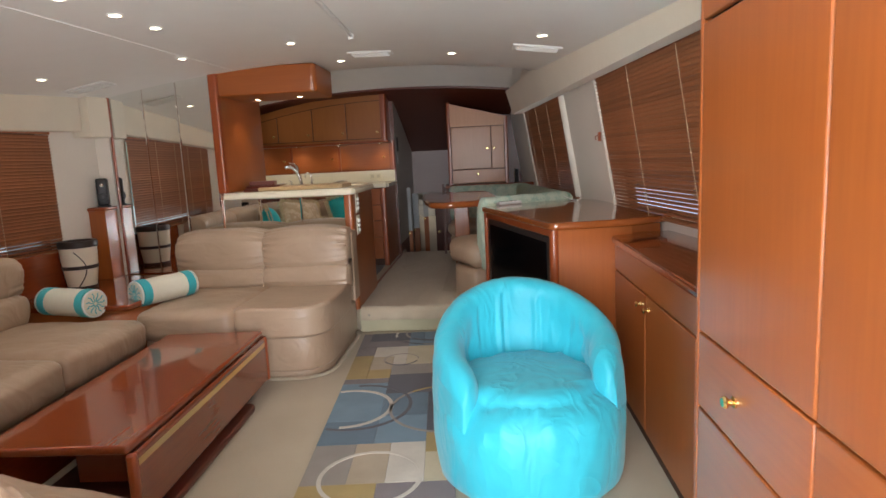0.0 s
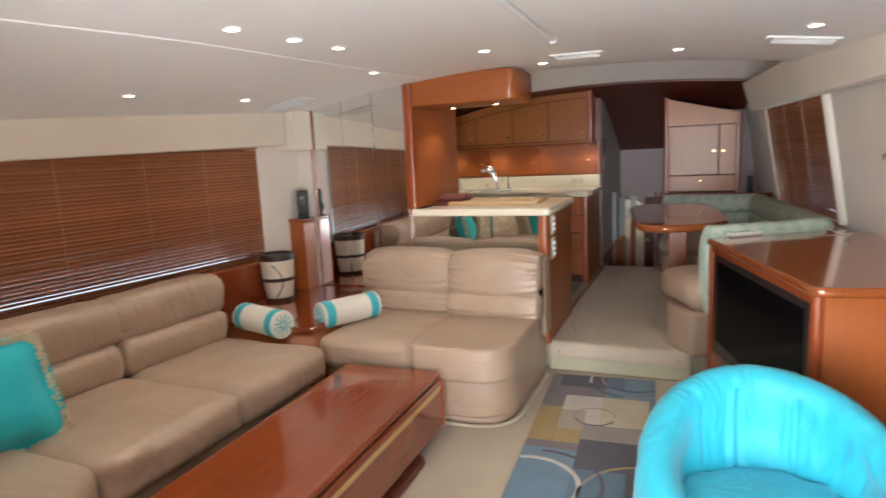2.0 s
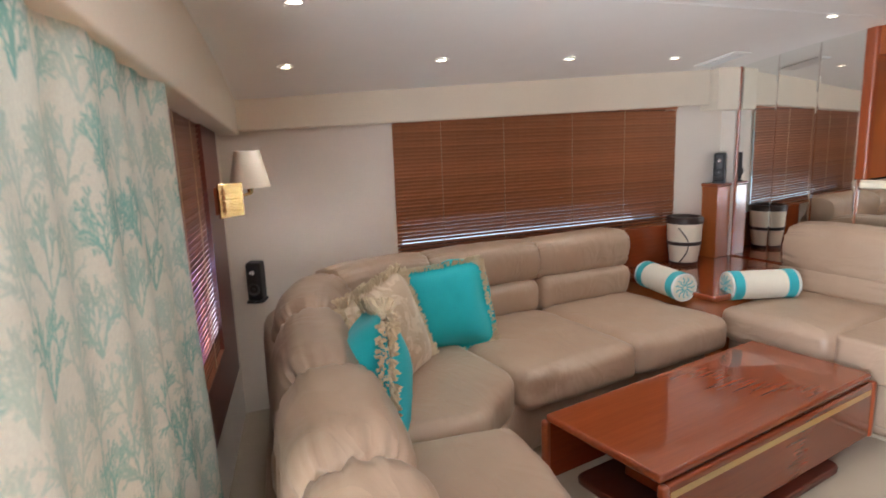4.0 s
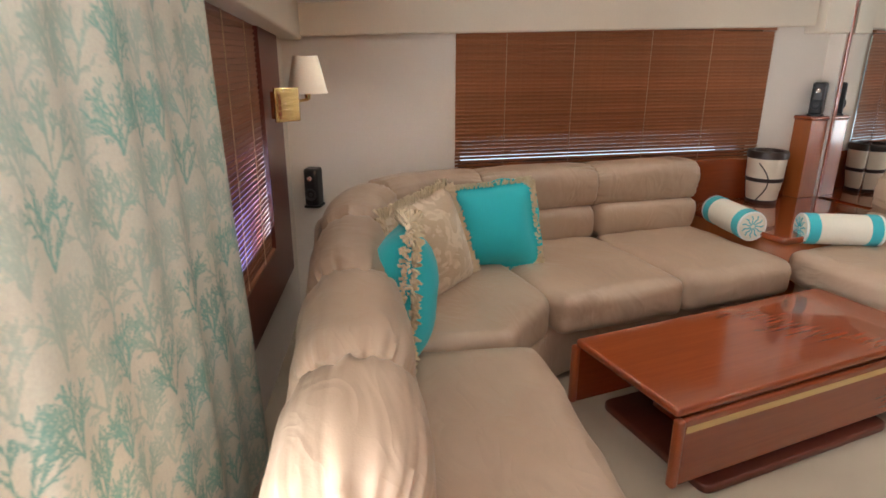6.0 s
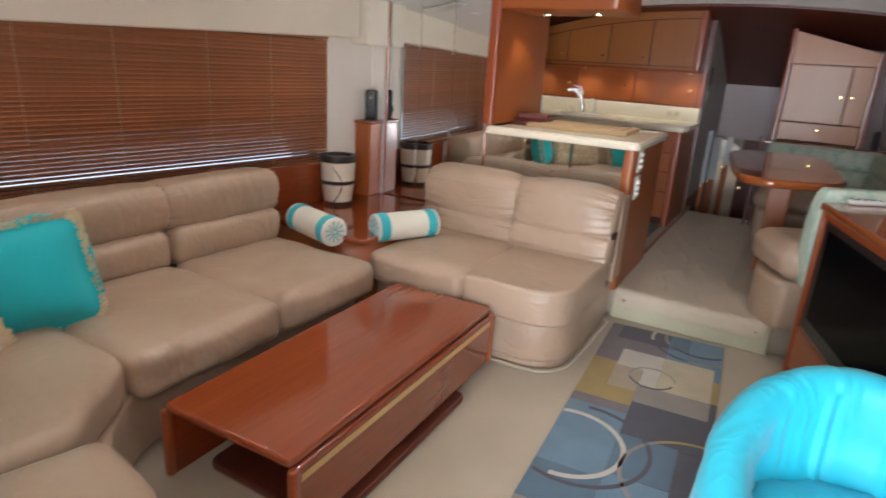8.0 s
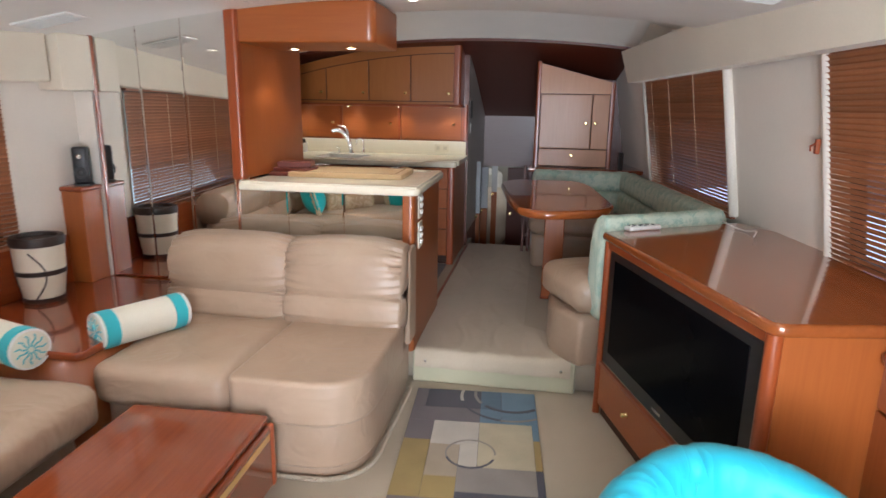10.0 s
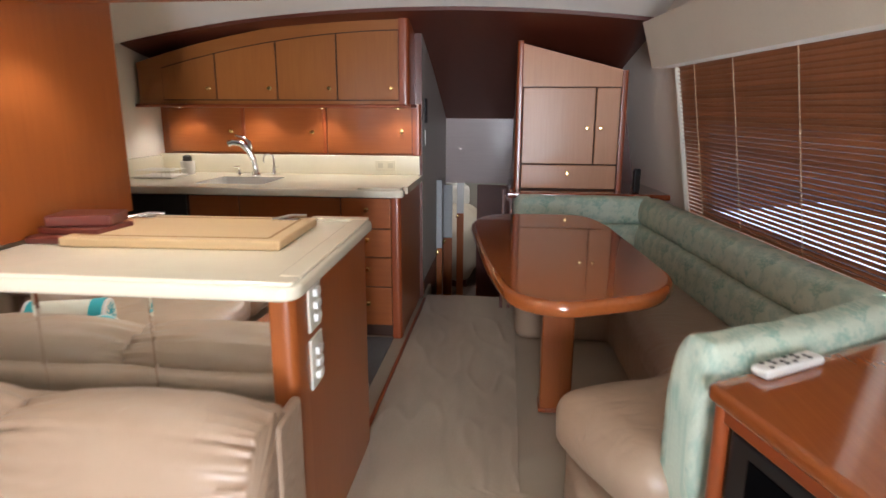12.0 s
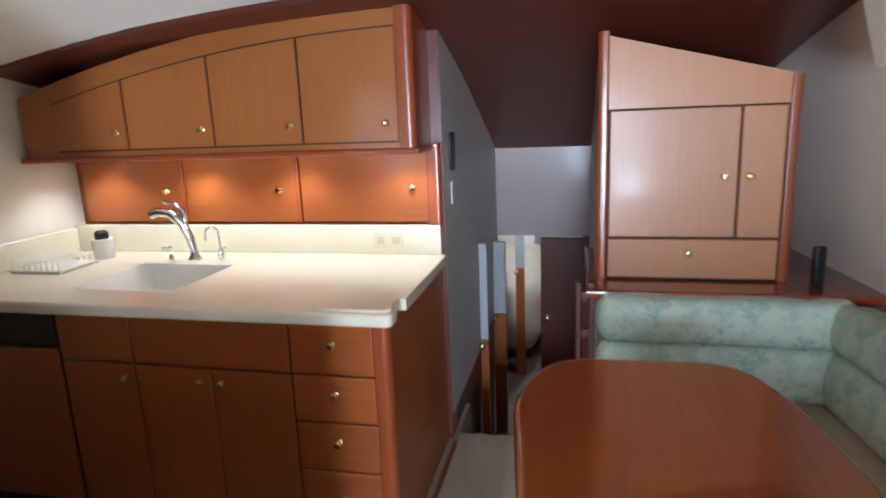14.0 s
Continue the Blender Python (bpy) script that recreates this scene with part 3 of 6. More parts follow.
def ceiling_mesh():
    """Cambered saloon ceiling that lifts to a crease over the galley, then falls in a cove to the dark arch."""
    bm = bmesh.new()
    xs = sorted(list(np.linspace(-2.35, 2.05, 34)) + [-1.29, 1.29])
    rows = [[bm.verts.new((x, y, ceil_z(x, y))) for x in xs] for y in np.linspace(-0.5, 5.0, 19)]
    crest = [2.29 - 0.03 * x * x if abs(x) <= 1.29 else 2.24 - 0.55 * (abs(x) - 1.29) for x in xs]
    foot = [2.12 - 0.045 * x * x for x in xs]
    for t in (0.25, 0.5, 0.75, 1.0):
        rows.append([bm.verts.new((x, 5.0 + 1.45 * t, ceil_z(x, 5.0) * (1 - t) + c * t)) for x, c in zip(xs, crest)])
    for t in (0.2, 0.4, 0.6, 0.8, 1.0):
        rows.append([bm.verts.new((x, 6.45 + 0.47 * t, c * (1 - t) + f * t)) for x, c, f in zip(xs, crest, foot)])
    for a, b in zip(rows, rows[1:]):
        for i in range(len(xs) - 1):
            bm.faces.new((a[i], a[i + 1], b[i + 1], b[i]))
    up = bmesh.ops.extrude_face_region(bm, geom=list(bm.faces))
    bmesh.ops.translate(bm, vec=(0, 0, 0.06), verts=[g for g in up["geom"] if isinstance(g, bmesh.types.BMVert)])
    bmesh.ops.recalc_face_normals(bm, faces=bm.faces)
    return smooth(bm, 0.2)


structure("ceiling", ceiling_mesh(), VINYL, "cambered cream vinyl ceiling with recessed lights", "ceiling")


def seam(points, name="ceiling_seam"):
    return structure(name, tube(points, 0.004, 6), WHITE, "thin piped seam across the vinyl ceiling", "trim")


seam([(-0.85 - 0.10 * max(0.0, 2.3 - y), y, ceil_z(-0.85 - 0.10 * max(0.0, 2.3 - y), y)) for y in np.linspace(0.75, 4.46, 24)])


def overhead_mesh():
    """Dark panelling that falls forward from the arch to the passage."""
    bm = bmesh.new()
    xs = np.linspace(-2.1, 1.75, 24)
    rows = []
    for k in range(7):
        t = k / 6
        rows.append([bm.verts.new((x, 6.9 + 2.1 * t, (2.105 - 0.045 * x * x) * (1 - t) + 1.40 * t + 0.05 * math.sin(math.pi * t))) for x in xs])
    for a, b in zip(rows, rows[1:]):
        for i in range(len(xs) - 1):
            bm.faces.new((a[i], a[i + 1], b[i + 1], b[i]))
    up = bmesh.ops.extrude_face_region(bm, geom=list(bm.faces))
    bmesh.ops.translate(bm, vec=(0, 0, 0.05), verts=[g for g in up["geom"] if isinstance(g, bmesh.types.BMVert)])
    bmesh.ops.recalc_face_normals(bm, faces=bm.faces)
    return smooth(bm, 0.6)


structure("overhead_panel", overhead_mesh(), DARKWOOD, "dark mahogany panel sloping down under the windscreen", "ceiling")

# valances
def raked_valance(a, b, za, zb, top, deep):
    """A padded board along a wall from a to b, its lower edge rising or falling; deep goes into the cabin."""
    a, b = Vector(a), Vector(b)
    d = (b - a).normalized()
    n = Vector((-d.y, d.x)) * deep
    bm = bmesh.new()
    lo = [bm.verts.new((*p, z)) for p, z in ((a, za), (b, zb), (b + n, zb), (a + n, za))]
    hi = [bm.verts.new((*p, top)) for p in (a, b, b + n, a + n)]
    bm.faces.new(lo), bm.faces.new(hi)
    for i in range(4):
        bm.faces.new((lo[i], lo[(i + 1) % 4], hi[(i + 1) % 4], hi[i]))
    bmesh.ops.recalc_face_normals(bm, faces=bm.faces)
    bmesh.ops.bevel(bm, geom=list(bm.edges), offset=0.012, segments=3, affect="EDGES", profile=0.5)
    return smooth(bm, 0.8)


structure("valance_west", raked_valance(lpt(4.25), lpt(0.98), 1.625, 1.535, 1.9, 0.10), VALANCE, "cream upholstered valance above the port blind", "valance")
structure("valance_west_end", slab([lpt(4.26, -0.01), lpt(4.26, 0.14), lpt(4.46, 0.14), lpt(4.46, -0.01)], 1.585, 1.88, 0.012), VALANCE, "cream upholstered valance end beside the mirrors", "valance")
structure("valance_south", raked_valance(aft(-2.38), aft(0.20), 1.52, 1.70, 2.0, 0.11), VALANCE, "cream upholstered valance above the aft curtain", "valance")
structure("valance_east", hexa((rx_(0.2) - 0.10, 0.2), (rx_(6.75) - 0.10, 6.75), 1.755, 2.0, 0.09, -0.30, 1.2), VALANCE, "beige upholstered valance above the starboard blinds", "valance")


# ---------------------------------------------------------------- blinds
def blind(name, label, a, b, z0, z1, lean, base, mat, tilt, pitch=0.0215, tapes=(0.2, 0.5, 0.8)):
    a, b = Vector(a), Vector(b)
    d = (b - a)
    length = d.length
    d.normalize()
    n = Vector((d.y, -d.x))
    rz = math.degrees(math.atan2(d.y, d.x))
    top = thing(name, label, "window blind")
    me = None
    count = int((z1 - z0) / pitch)
    for k in range(count):
        z = z0 + pitch * (k + 0.5)
        p = a + n * lean * (z - base)
        turn = tilt
        if isinstance(tilt, tuple):
            turn = tilt[0] if z < z0 + 0.085 else tilt[1] + (tilt[2] - tilt[1]) * min(1, (z - z0 - 0.085) / 0.45)
        if me is None:
            bm = bmesh.new()
            prof = [(-0.0130, -0.0030), (-0.006, 0.0030), (0.006, 0.0030), (0.0130, -0.0030), (0.006, 0.0012), (-0.006, 0.0012)]
            r0 = [bm.verts.new((0, y, zz)) for y, zz in prof]
            r1 = [bm.verts.new((length, y, zz)) for y, zz in prof]
            for i in range(6):
                bm.faces.new((r0[i], r0[(i + 1) % 6], r1[(i + 1) % 6], r1[i]))
            bm.faces.new(r0[::-1]), bm.faces.new(r1)
            bmesh.ops.recalc_face_normals(bm, faces=bm.faces)
            ob = part("slat", bm, mat, top)
            me = ob.data
        else:
            ob = new("slat", me)
            ob.parent = top
        ob.matrix_basis = pose(p.x, p.y, z, 0, 0, rz) @ pose(0, 0, 0, turn + random.uniform(-2.5, 2.5))
    for z, hgt, nm in ((z1 + 0.012, 0.022, "head_rail"), (z0 - 0.004, 0.010, "bottom_rail")):
        p = a + n * lean * (z - base)
        bm = box(0, length, -0.016, 0.016, -hgt / 2, hgt / 2, 0.003)
        ob = part(nm, bm, mat, top)
        ob.matrix_basis = pose(p.x, p.y, z, 0, 0, rz)
    for s in tapes:
        q0 = a + d * length * s + n * (lean * (z0 - base) - 0.0155)
        q1 = a + d * length * s + n * (lean * (z1 - base) - 0.0155)
        part("ladder_cord", tube([(q0.x, q0.y, z0), (q1.x, q1.y, z1)], 0.0018, 6), SLAT_CORD, top, "pale ladder cord")
    return top


def window(name, label, a, b, z0, z1, lean, base, mat, off, frame_w=0.03, glass=None):
    """Glass and a slim frame in an opening."""
    w = thing(name, label, "window", kind="structure")
    a, b = Vector(a), Vector(b)
    d = (b - a).normalized()
    n = Vector((d.y, -d.x))
    a2, b2 = a + n * off, b + n * off
    g = part("pane", hexa(a2, b2, z0, z1, 0.006, lean, base), glass or GLASS, w)
    g.visible_shadow = False
    for nm, p, q, u, v in (("frame_sill", a2, b2, z0, z0 + frame_w), ("frame_head", a2, b2, z1 - frame_w, z1), ("frame_jamb", a2, a2 + d * frame_w, z0 + frame_w, z1 - frame_w), ("frame_jamb", b2 - d * frame_w, b2, z0 + frame_w, z1 - frame_w)):
        part(nm, hexa(p - n * 0.02, q - n * 0.02, u, v, 0.05, lean, base), mat, w)
    return w


SLAT_CORD = plain("pale_cord", (0.62, 0.46, 0.30), 0.8)
GLASS, _nt, _b = material("window_glass")
_b.inputs["Transmission Weight"].default_value = 1.0
_b.inputs["Roughness"].default_value = 0.0
_b.inputs["Base Color"].default_value = (0.75, 0.85, 0.9, 1)
_b.inputs["IOR"].default_value = 1.02

GLASS_TINT, _nt, _b = material("smoke_tinted_window_glass")
_b.inputs["Transmission Weight"].default_value = 1.0
_b.inputs["Roughness"].default_value = 0.0
_b.inputs["Base Color"].default_value = (0.27, 0.34, 0.47, 1)
_b.inputs["IOR"].default_value = 1.02

GLASS_DARK, _nt, _b = material("dark_violet_window_glass")
_b.inputs["Transmission Weight"].default_value = 1.0
_b.inputs["Roughness"].default_value = 0.0
_b.inputs["Base Color"].default_value = (0.22, 0.20, 0.55, 1)
_b.inputs["IOR"].default_value = 1.02

window("window_1", "tinted port window behind a wooden blind", lpt(4.0), lpt(1.97), 0.80, 1.62, 0, 0, BLACK, 0.08)
blind("venetian_blind", "closed cherry wood venetian blind in the port window", lpt(4.02, 0.02), lpt(1.945, 0.02), 0.80, 1.60, 0, 0, SLAT, (47, 61, 64), tapes=(0.22, 0.42, 0.66, 0.86))
window("window_2", "tinted starboard window behind a wooden blind", rpt(1.5), rpt(4.05), 0.93, 1.78, R_LEAN, R_BASE, BLACK, 0.08, glass=GLASS_TINT)
blind("venetian_blind", "wooden venetian blind with tilted slats in the starboard saloon window", (rx_(1.55) - 0.03, 1.55), (rx_(4.06) - 0.03, 4.06), 0.935, 1.775, R_LEAN, R_BASE, SLAT, (55, 56, 58), tapes=(0.25, 0.5, 0.75))
window("window_3", "tinted starboard window beside the dinette", rpt(5.03), rpt(6.66), 0.93, 1.80, R_LEAN, R_BASE, BLACK, 0.08, glass=GLASS_TINT)
blind("venetian_blind", "wooden venetian blind with tilted slats beside the dinette", (rx_(5.01) - 0.025, 5.01), (rx_(6.67) - 0.025, 6.67), 0.94, 1.80, R_LEAN, R_BASE, SLAT, (54, 54, 56), tapes=(0.3, 0.6, 0.85))
aw = window("window_4", "aft window in a red-brown wooden frame", aft(-1.78), aft(-1.03), 0.46, 1.68, 0, 0, EDGE, 0.05, 0.05, GLASS_DARK)
blind("venetian_blind", "wooden venetian blind in the aft window", aft(-1.77, 0.004), aft(-1.05, 0.004), 0.60, 1.64, 0, 0, SLATX, (85, 60, 76), tapes=(0.3, 0.7))
structure("window_casing", hexa(aft(-2.16, 0.022), aft(-1.77, 0.022), 0.36, 1.66, 0.02), CASING, "dark cherry casing of the aft window", "trim")
structure("window_casing", hexa(aft(-1.77, 0.022), aft(-0.98, 0.022), 0.36, 0.595, 0.02), CASING, "dark cherry casing below the aft window", "trim")
structure("window_casing", hexa(aft(-1.065, 0.022), aft(-0.98, 0.022), 0.597, 1.70, 0.02), CASING, "dark cherry casing of the aft window", "trim")
for y in (4.05, 5.02, 6.67):
    structure("window_post", tube([(rx_(y) - 0.012 + 0.16 * (R_BASE - z), y, z) for z in (0.95, 1.2, 1.5, 1.76)], 0.03, 12), W, "padded cream edge of the window panel", "trim")


def curtain():
    n, m = 300, 460
    bm = bmesh.new()
    rows = []
    for j in range(m + 1):
        h = j / m
        row = []
        for k in range(n + 1):
            u = k / n
            x = -0.845 + 1.015 * u
            wave = 0.007 * math.sin(u * 37) + 0.010 * math.sin(u * 15 + 1) + 0.003 * math.sin(h * 7 + u * 27)
            p = aft(x - 0.20 * (1 - h) * (1 - u), 0.075 + wave)
            row.append(bm.verts.new((p[0], p[1], 0.03 + 1.74 * h)))
        rows.append(row)
    for a, b in zip(rows, rows[1:]):
        for k in range(n):
            bm.faces.new((a[k], a[k + 1], b[k + 1], b[k])).smooth = True
    ob = part("curtain", bm, CURTAIN)
    printed(ob, CURTAIN_TILE, CURTAIN_CELL, n + 1, wrap=False)
    cloth_depth = ob.modifiers.new("thickness", "SOLIDIFY")
    cloth_depth.thickness, cloth_depth.offset = 0.004, -1.0
    return tagged(ob, "cream curtain printed with sea-green coral, hanging beside the aft window", "curtain")


curtain()

# step and walkway cover
def cover():
    c = thing("carpet_runner", "beige cloth cover laid over the raised walkway and its step", "runner")
    bm = bmesh.new()
    nx, ny = 90, 150
    rows = []
    for j in range(ny + 1):
        y = 4.50 + 2.78 * j / ny
        x0 = -0.035 - 0.03 * min(1, j / 65)
        x1 = 0.83 if y < 4.75 else max(0.50, 0.83 - (y - 4.75) * 0.9) if y < 5.0 else 0.56
        row = []
        for i in range(nx + 1):
            x = x0 + (x1 - x0) * i / nx
            w = 0.004 * noise.fractal(Vector((x * 9, y * 3, 1.0)), 1.0, 2.0, 3) + 0.005 * max(0.0, 1 - 6 * abs(noise.noise(Vector((x * 7 + y * 0.8, y * 2.2, 4.0)))))
            row.append(bm.verts.new((x, y, 0.197 + w - (0.010 if j == 0 else 0.0))))
        rows.append(row)
    for j in (1, 2, 3):
        rows.insert(0, [bm.verts.new((v.co.x, 4.492 - 0.004 * j - 0.004 * math.sin(v.co.x * 40), 0.185 - 0.026 * j)) for v in rows[0]] if j == 1 else [bm.verts.new((v.co.x, v.co.y - 0.003, v.co.z - 0.028)) for v in rows[0]])
    for a, b in zip(rows, rows[1:]):
        for i in range(nx):
            bm.faces.new((a[i], a[i + 1], b[i + 1], b[i]))
    up = bmesh.ops.extrude_face_region(bm, geom=list(bm.faces))
    bmesh.ops.translate(bm, vec=(0, 0.002, -0.004), verts=[g for g in up["geom"] if isinstance(g, bmesh.types.BMVert)])
    bmesh.ops.recalc_face_normals(bm, faces=bm.faces)
    part("cover_cloth", smooth(bm, 1.2), COVER, c)
    for x in (0.03, 0.78):
        part("snap", lathe([(0.008, 0), (0.008, 0.003), (0, 0.005)], 10, (x, 4.466, 0.145), pose(0, 0, 0, 90)), CHROME, c, "chrome press stud")
    return c


structure("step_front", box(-0.05, 0.86, 4.50, 4.56, 0.0, 0.185, 0.012), cloth("step_carpet", (0.50, 0.47, 0.33), (0.42, 0.39, 0.26), 200, 0.95, 0.5), "carpeted riser of the single step", "step")
cover()


# ---------------------------------------------------------------- saloon furniture
def sectional():
    s = thing("sectional_sofa", "beige leather corner sofa along the port side and the aft bulkhead", "sofa")
    part("base", slab(rounded([(-2.0, 3.30), (-1.16, 3.30), (-1.16, 2.0), (-0.95, 1.74), (0.34, 1.34), (0.28, 0.46), (-2.25, 1.15)], [0, 0.05, 0.3, 0.25, 0.08, 0, 0]), 0.03, 0.30, 0.02), LEATHER, s)
    part("plinth", slab(rounded([(-2.0, 3.28), (-1.22, 3.28), (-1.22, 2.0), (-1.0, 1.69), (0.30, 1.30), (0.25, 0.50), (-2.2, 1.2)], 0), 0.0, 0.03), CARPET, s)
    for k, (y0, y1) in enumerate(((1.93, 2.62), (2.62, 3.31))):
        part("seat_cushion", cushion(0.80, y1 - y0 - 0.004, 0.19, 0.055, 0.016, 0.005, k + 1, 20, at=(-1.435, (y0 + y1) / 2, 0.375)), LEATHER_SPILT if k == 0 else LEATHER, s)
    part("corner_seat", slab(rounded([(-1.80, 1.925), (-1.06, 1.925), (-0.93, 1.70), (-0.80, 1.60), (-0.95, 0.82), (-1.85, 1.15)], [0.1, 0.14, 0.2, 0.12, 0.1, 0.2]), 0.285, 0.472, 0.055, 5), LEATHER, s)
    part("seat_cushion", turned(cushion(1.14, 0.76, 0.19, 0.055, 0.016, 0.006, 5, 20), (-0.273, 1.136, 0.375), -14), LEATHER, s)
    lo = ellipse_ring(0.045, 0.545, 0.120, 0.105, 28, 3.2, 0.10)
    back = [(-1.885 - 0.05 * (3.3 - y), y) for y in np.linspace(3.31, 2.62, 12)]
    back2 = [(-1.885 - 0.05 * (3.3 - y), y) for y in np.linspace(2.62, 1.93, 12)]
    c1 = [(-1.953, 1.93), (-1.965, 1.75), (-1.955, 1.55), (-1.90, 1.38)]
    c2 = [(-1.90, 1.38), (-1.80, 1.29), (-1.66, 1.21), (-1.50, 1.155), (-1.36, 1.115)]
    aft1 = [(-1.36, 1.115), (-1.1, 1.045), (-0.74, 0.965)]
    aft2 = [(-0.74, 0.965), (-0.47, 0.915), (-0.195, 0.845)]
    aft3 = [(-0.195, 0.845), (0.02, 0.792), (0.235, 0.735)]
    for k, p in enumerate((back, back2, c1, c2, aft1, aft2, aft3)):
        if k < 3:
            part("back_cushion", gathered(p[::-1], 0.0, 0.735, 0.145, 0.135, 0.10, 2.7, k, draw=0.12, reach=0.05, pleat=0.006), LEATHER, s)
        else:
            part("back_cushion", gathered(p[::-1], 0.0, 0.705, 0.140 if k == 4 else 0.155, 0.155, 0.10, 2.4, k, draw=0.28, reach=0.07, pleat=0.017), LEATHER, s)
        part("lumbar_cushion", sweep(p[::-1], lo, ends=0.045, wrinkle=0.007, seed=k + 9), LEATHER, s)
    shell = [(-2.05, 3.31), (-2.09, 2.6), (-2.13, 1.9), (-2.15, 1.55), (-2.06, 1.22), (-1.83, 1.06), (-1.4, 0.98), (-0.8, 0.85), (0.22, 0.60)]
    part("back_shell", sweep(shell[::-1], ellipse_ring(0.02, 0.36, 0.05, 0.34, 14, 4), ends=0.03), LEATHER, s)
    return s


sectional()


def loveseat():
    s = thing("loveseat", "beige leather two-seat sofa facing aft in front of the galley counter", "sofa")
    out = rounded([(-1.19, 4.42), (-1.19, 3.50), (-0.05, 3.50), (-0.05, 4.42)], [0, 0.04, 0.26, 0.03], 10)
    part("base", slab(out, 0.045, 0.285, 0.03), LEATHER, s)
    part("plinth", slab(rounded([(-1.17, 4.40), (-1.17, 3.52), (-0.06, 3.52), (-0.06, 4.40)], [0, 0.04, 0.25, 0.03], 10), 0.0, 0.05, 0.008), LEATHER, s)
    part("seat_cushion", cushion(0.61, 0.74, 0.19, 0.055, 0.016, 0.005, 11, 20, at=(-0.895, 3.80, 0.375)), LEATHER, s)
    r = rounded([(-0.587, 4.17), (-0.587, 3.43), (-0.02, 3.43), (-0.02, 4.17)], [0.03, 0.05, 0.24, 0.04], 10)
    part("seat_cushion", slab(r, 0.28, 0.472, 0.055, 6), LEATHER, s)
    for k, (x0, x1) in enumerate(((-1.27, -0.63), (-0.63, -0.03))):
        p = [(x0 + (x1 - x0) * t, 4.27) for t in np.linspace(0, 1, 9)]
        part("back_cushion", gathered(p, 0.02, 0.715, 0.150, 0.168, -0.12, 2.8, 20 + k, draw=0.27, reach=0.10, pleat=0.017, fall=0.085), LEATHER, s)
        part("lumbar_cushion", gathered(p, 0.055, 0.530, 0.132, 0.112, -0.12, 3.0, 30 + k, draw=0.14, reach=0.10, pleat=0.012), LEATHER, s)
    part("back_shell", box(-1.20, -0.06, 4.36, 4.465, 0.02, 0.80, 0.035, 4), LEATHER, s)
    part("side_panel", box(-0.052, -0.022, 4.30, 4.462, 0.30, 0.815, 0.014, 4), LEATHER, s)
    edge = rounded([(-1.19, 4.40), (-1.19, 3.49), (-0.035, 3.49), (-0.035, 4.40)], [0, 0.04, 0.26, 0.03], 14)[1:]
    for turn in (0.0, math.pi):
        cord, run = [], 0.0
        for a, b in zip(edge, edge[1:]):
            a, b = Vector(a), Vector(b)
            steps = max(1, int((b - a).length / 0.006))
            n = Vector(((b - a).y, -(b - a).x)).normalized()
            for q in range(steps):
                p = a.lerp(b, q / steps)
                ph = turn + run * 190
                cord.append((p.x + n.x * 0.006 * math.cos(ph), p.y + n.y * 0.006 * math.cos(ph), 0.011 + 0.006 * math.sin(ph)))
                run += (b - a).length / steps
        part("cord_strand", tube(cord, 0.006, 6), CARPET, s, "twisted beige cord along the foot")
    return s


loveseat()


def coffee_table():
    t = thing("coffee_table", "lacquered cherry drop-leaf coffee table with a maple inlay", "table", (-0.645, 2.68, 0), 2.0)
    part("tabletop", slab(rounded([(-0.285, -0.75), (0.285, -0.75), (0.285, 0.70), (-0.285, 0.70)], 0.02), 0.318, 0.352, 0.012, 4), GLOSS_Y, t)
    for sx in (-1, 1):
        leaf = part("drop_leaf", box(sx * 0.285 - 0.014, sx * 0.285 + 0.014, -0.75, 0.70, 0.055, 0.315, 0.010, 3), GLOSS_Y, t)
        part("edge_moulding", box(sx * 0.288 - 0.018, sx * 0.288 + 0.018, -0.755, -0.722, 0.052, 0.318, 0.012, 3), EDGE, leaf)
        part("edge_moulding", box(sx * 0.288 - 0.018, sx * 0.288 + 0.018, 0.672, 0.705, 0.052, 0.318, 0.012, 3), EDGE, leaf)
        part("inlay", box(sx * 0.299 - 0.0012, sx * 0.299 + 0.0012, -0.715, 0.665, 0.262, 0.288), INLAY, leaf, "pale maple inlay strip")
    part("frame", box(-0.20, 0.20, -0.55, 0.55, 0.24, 0.317, 0.004), GLOSS_Y, t)
    for y in (-0.42, 0.42):
        part("pedestal", box(-0.13, 0.13, y - 0.03, y + 0.03, 0.05, 0.24, 0.008), GLOSS_X, t)
    part("base_plate", slab(rounded([(-0.27, -0.60), (0.33, -0.62), (0.33, 0.38), (-0.27, 0.40)], 0.05), 0.0, 0.034, 0.010, 3), DARKWOOD, t)
    return t


coffee_table()


def end_table():
    t = thing("corner_table", "lacquered cherry corner table between the two sofas", "table")
    part("tabletop", slab(rounded([(-1.20, 3.40), (-1.20, 4.46), (-2.03, 4.46), (-2.06, 3.42)], [0.05, 0, 0, 0]), 0.49, 0.525, 0.010), GLOSS_Y, t)
    part("body", slab([(-1.22, 3.42), (-1.22, 4.45), (-2.02, 4.45), (-2.05, 3.43)], 0.0, 0.49), WOOD_Z, t)
    part("back_rail", slab([(-2.015, 4.46), (-1.985, 4.46), (-2.05, 3.35), (-2.09, 3.35)], 0.525, 0.80, 0.006), GLOSS_Y, t)
    return t


end_table()


def side_tower():
    t = thing("speaker_pedestal", "cherry pedestal box standing on the corner table against the mirror", "pedestal", (-1.955, 4.385, 0.525))
    part("body", box(-0.085, 0.080, -0.075, 0.075, 0.0, 0.52, 0.004), WOOD_Z, t)
    part("cap", box(-0.092, 0.086, -0.085, 0.085, 0.52, 0.545, 0.010, 3), EDGE, t)


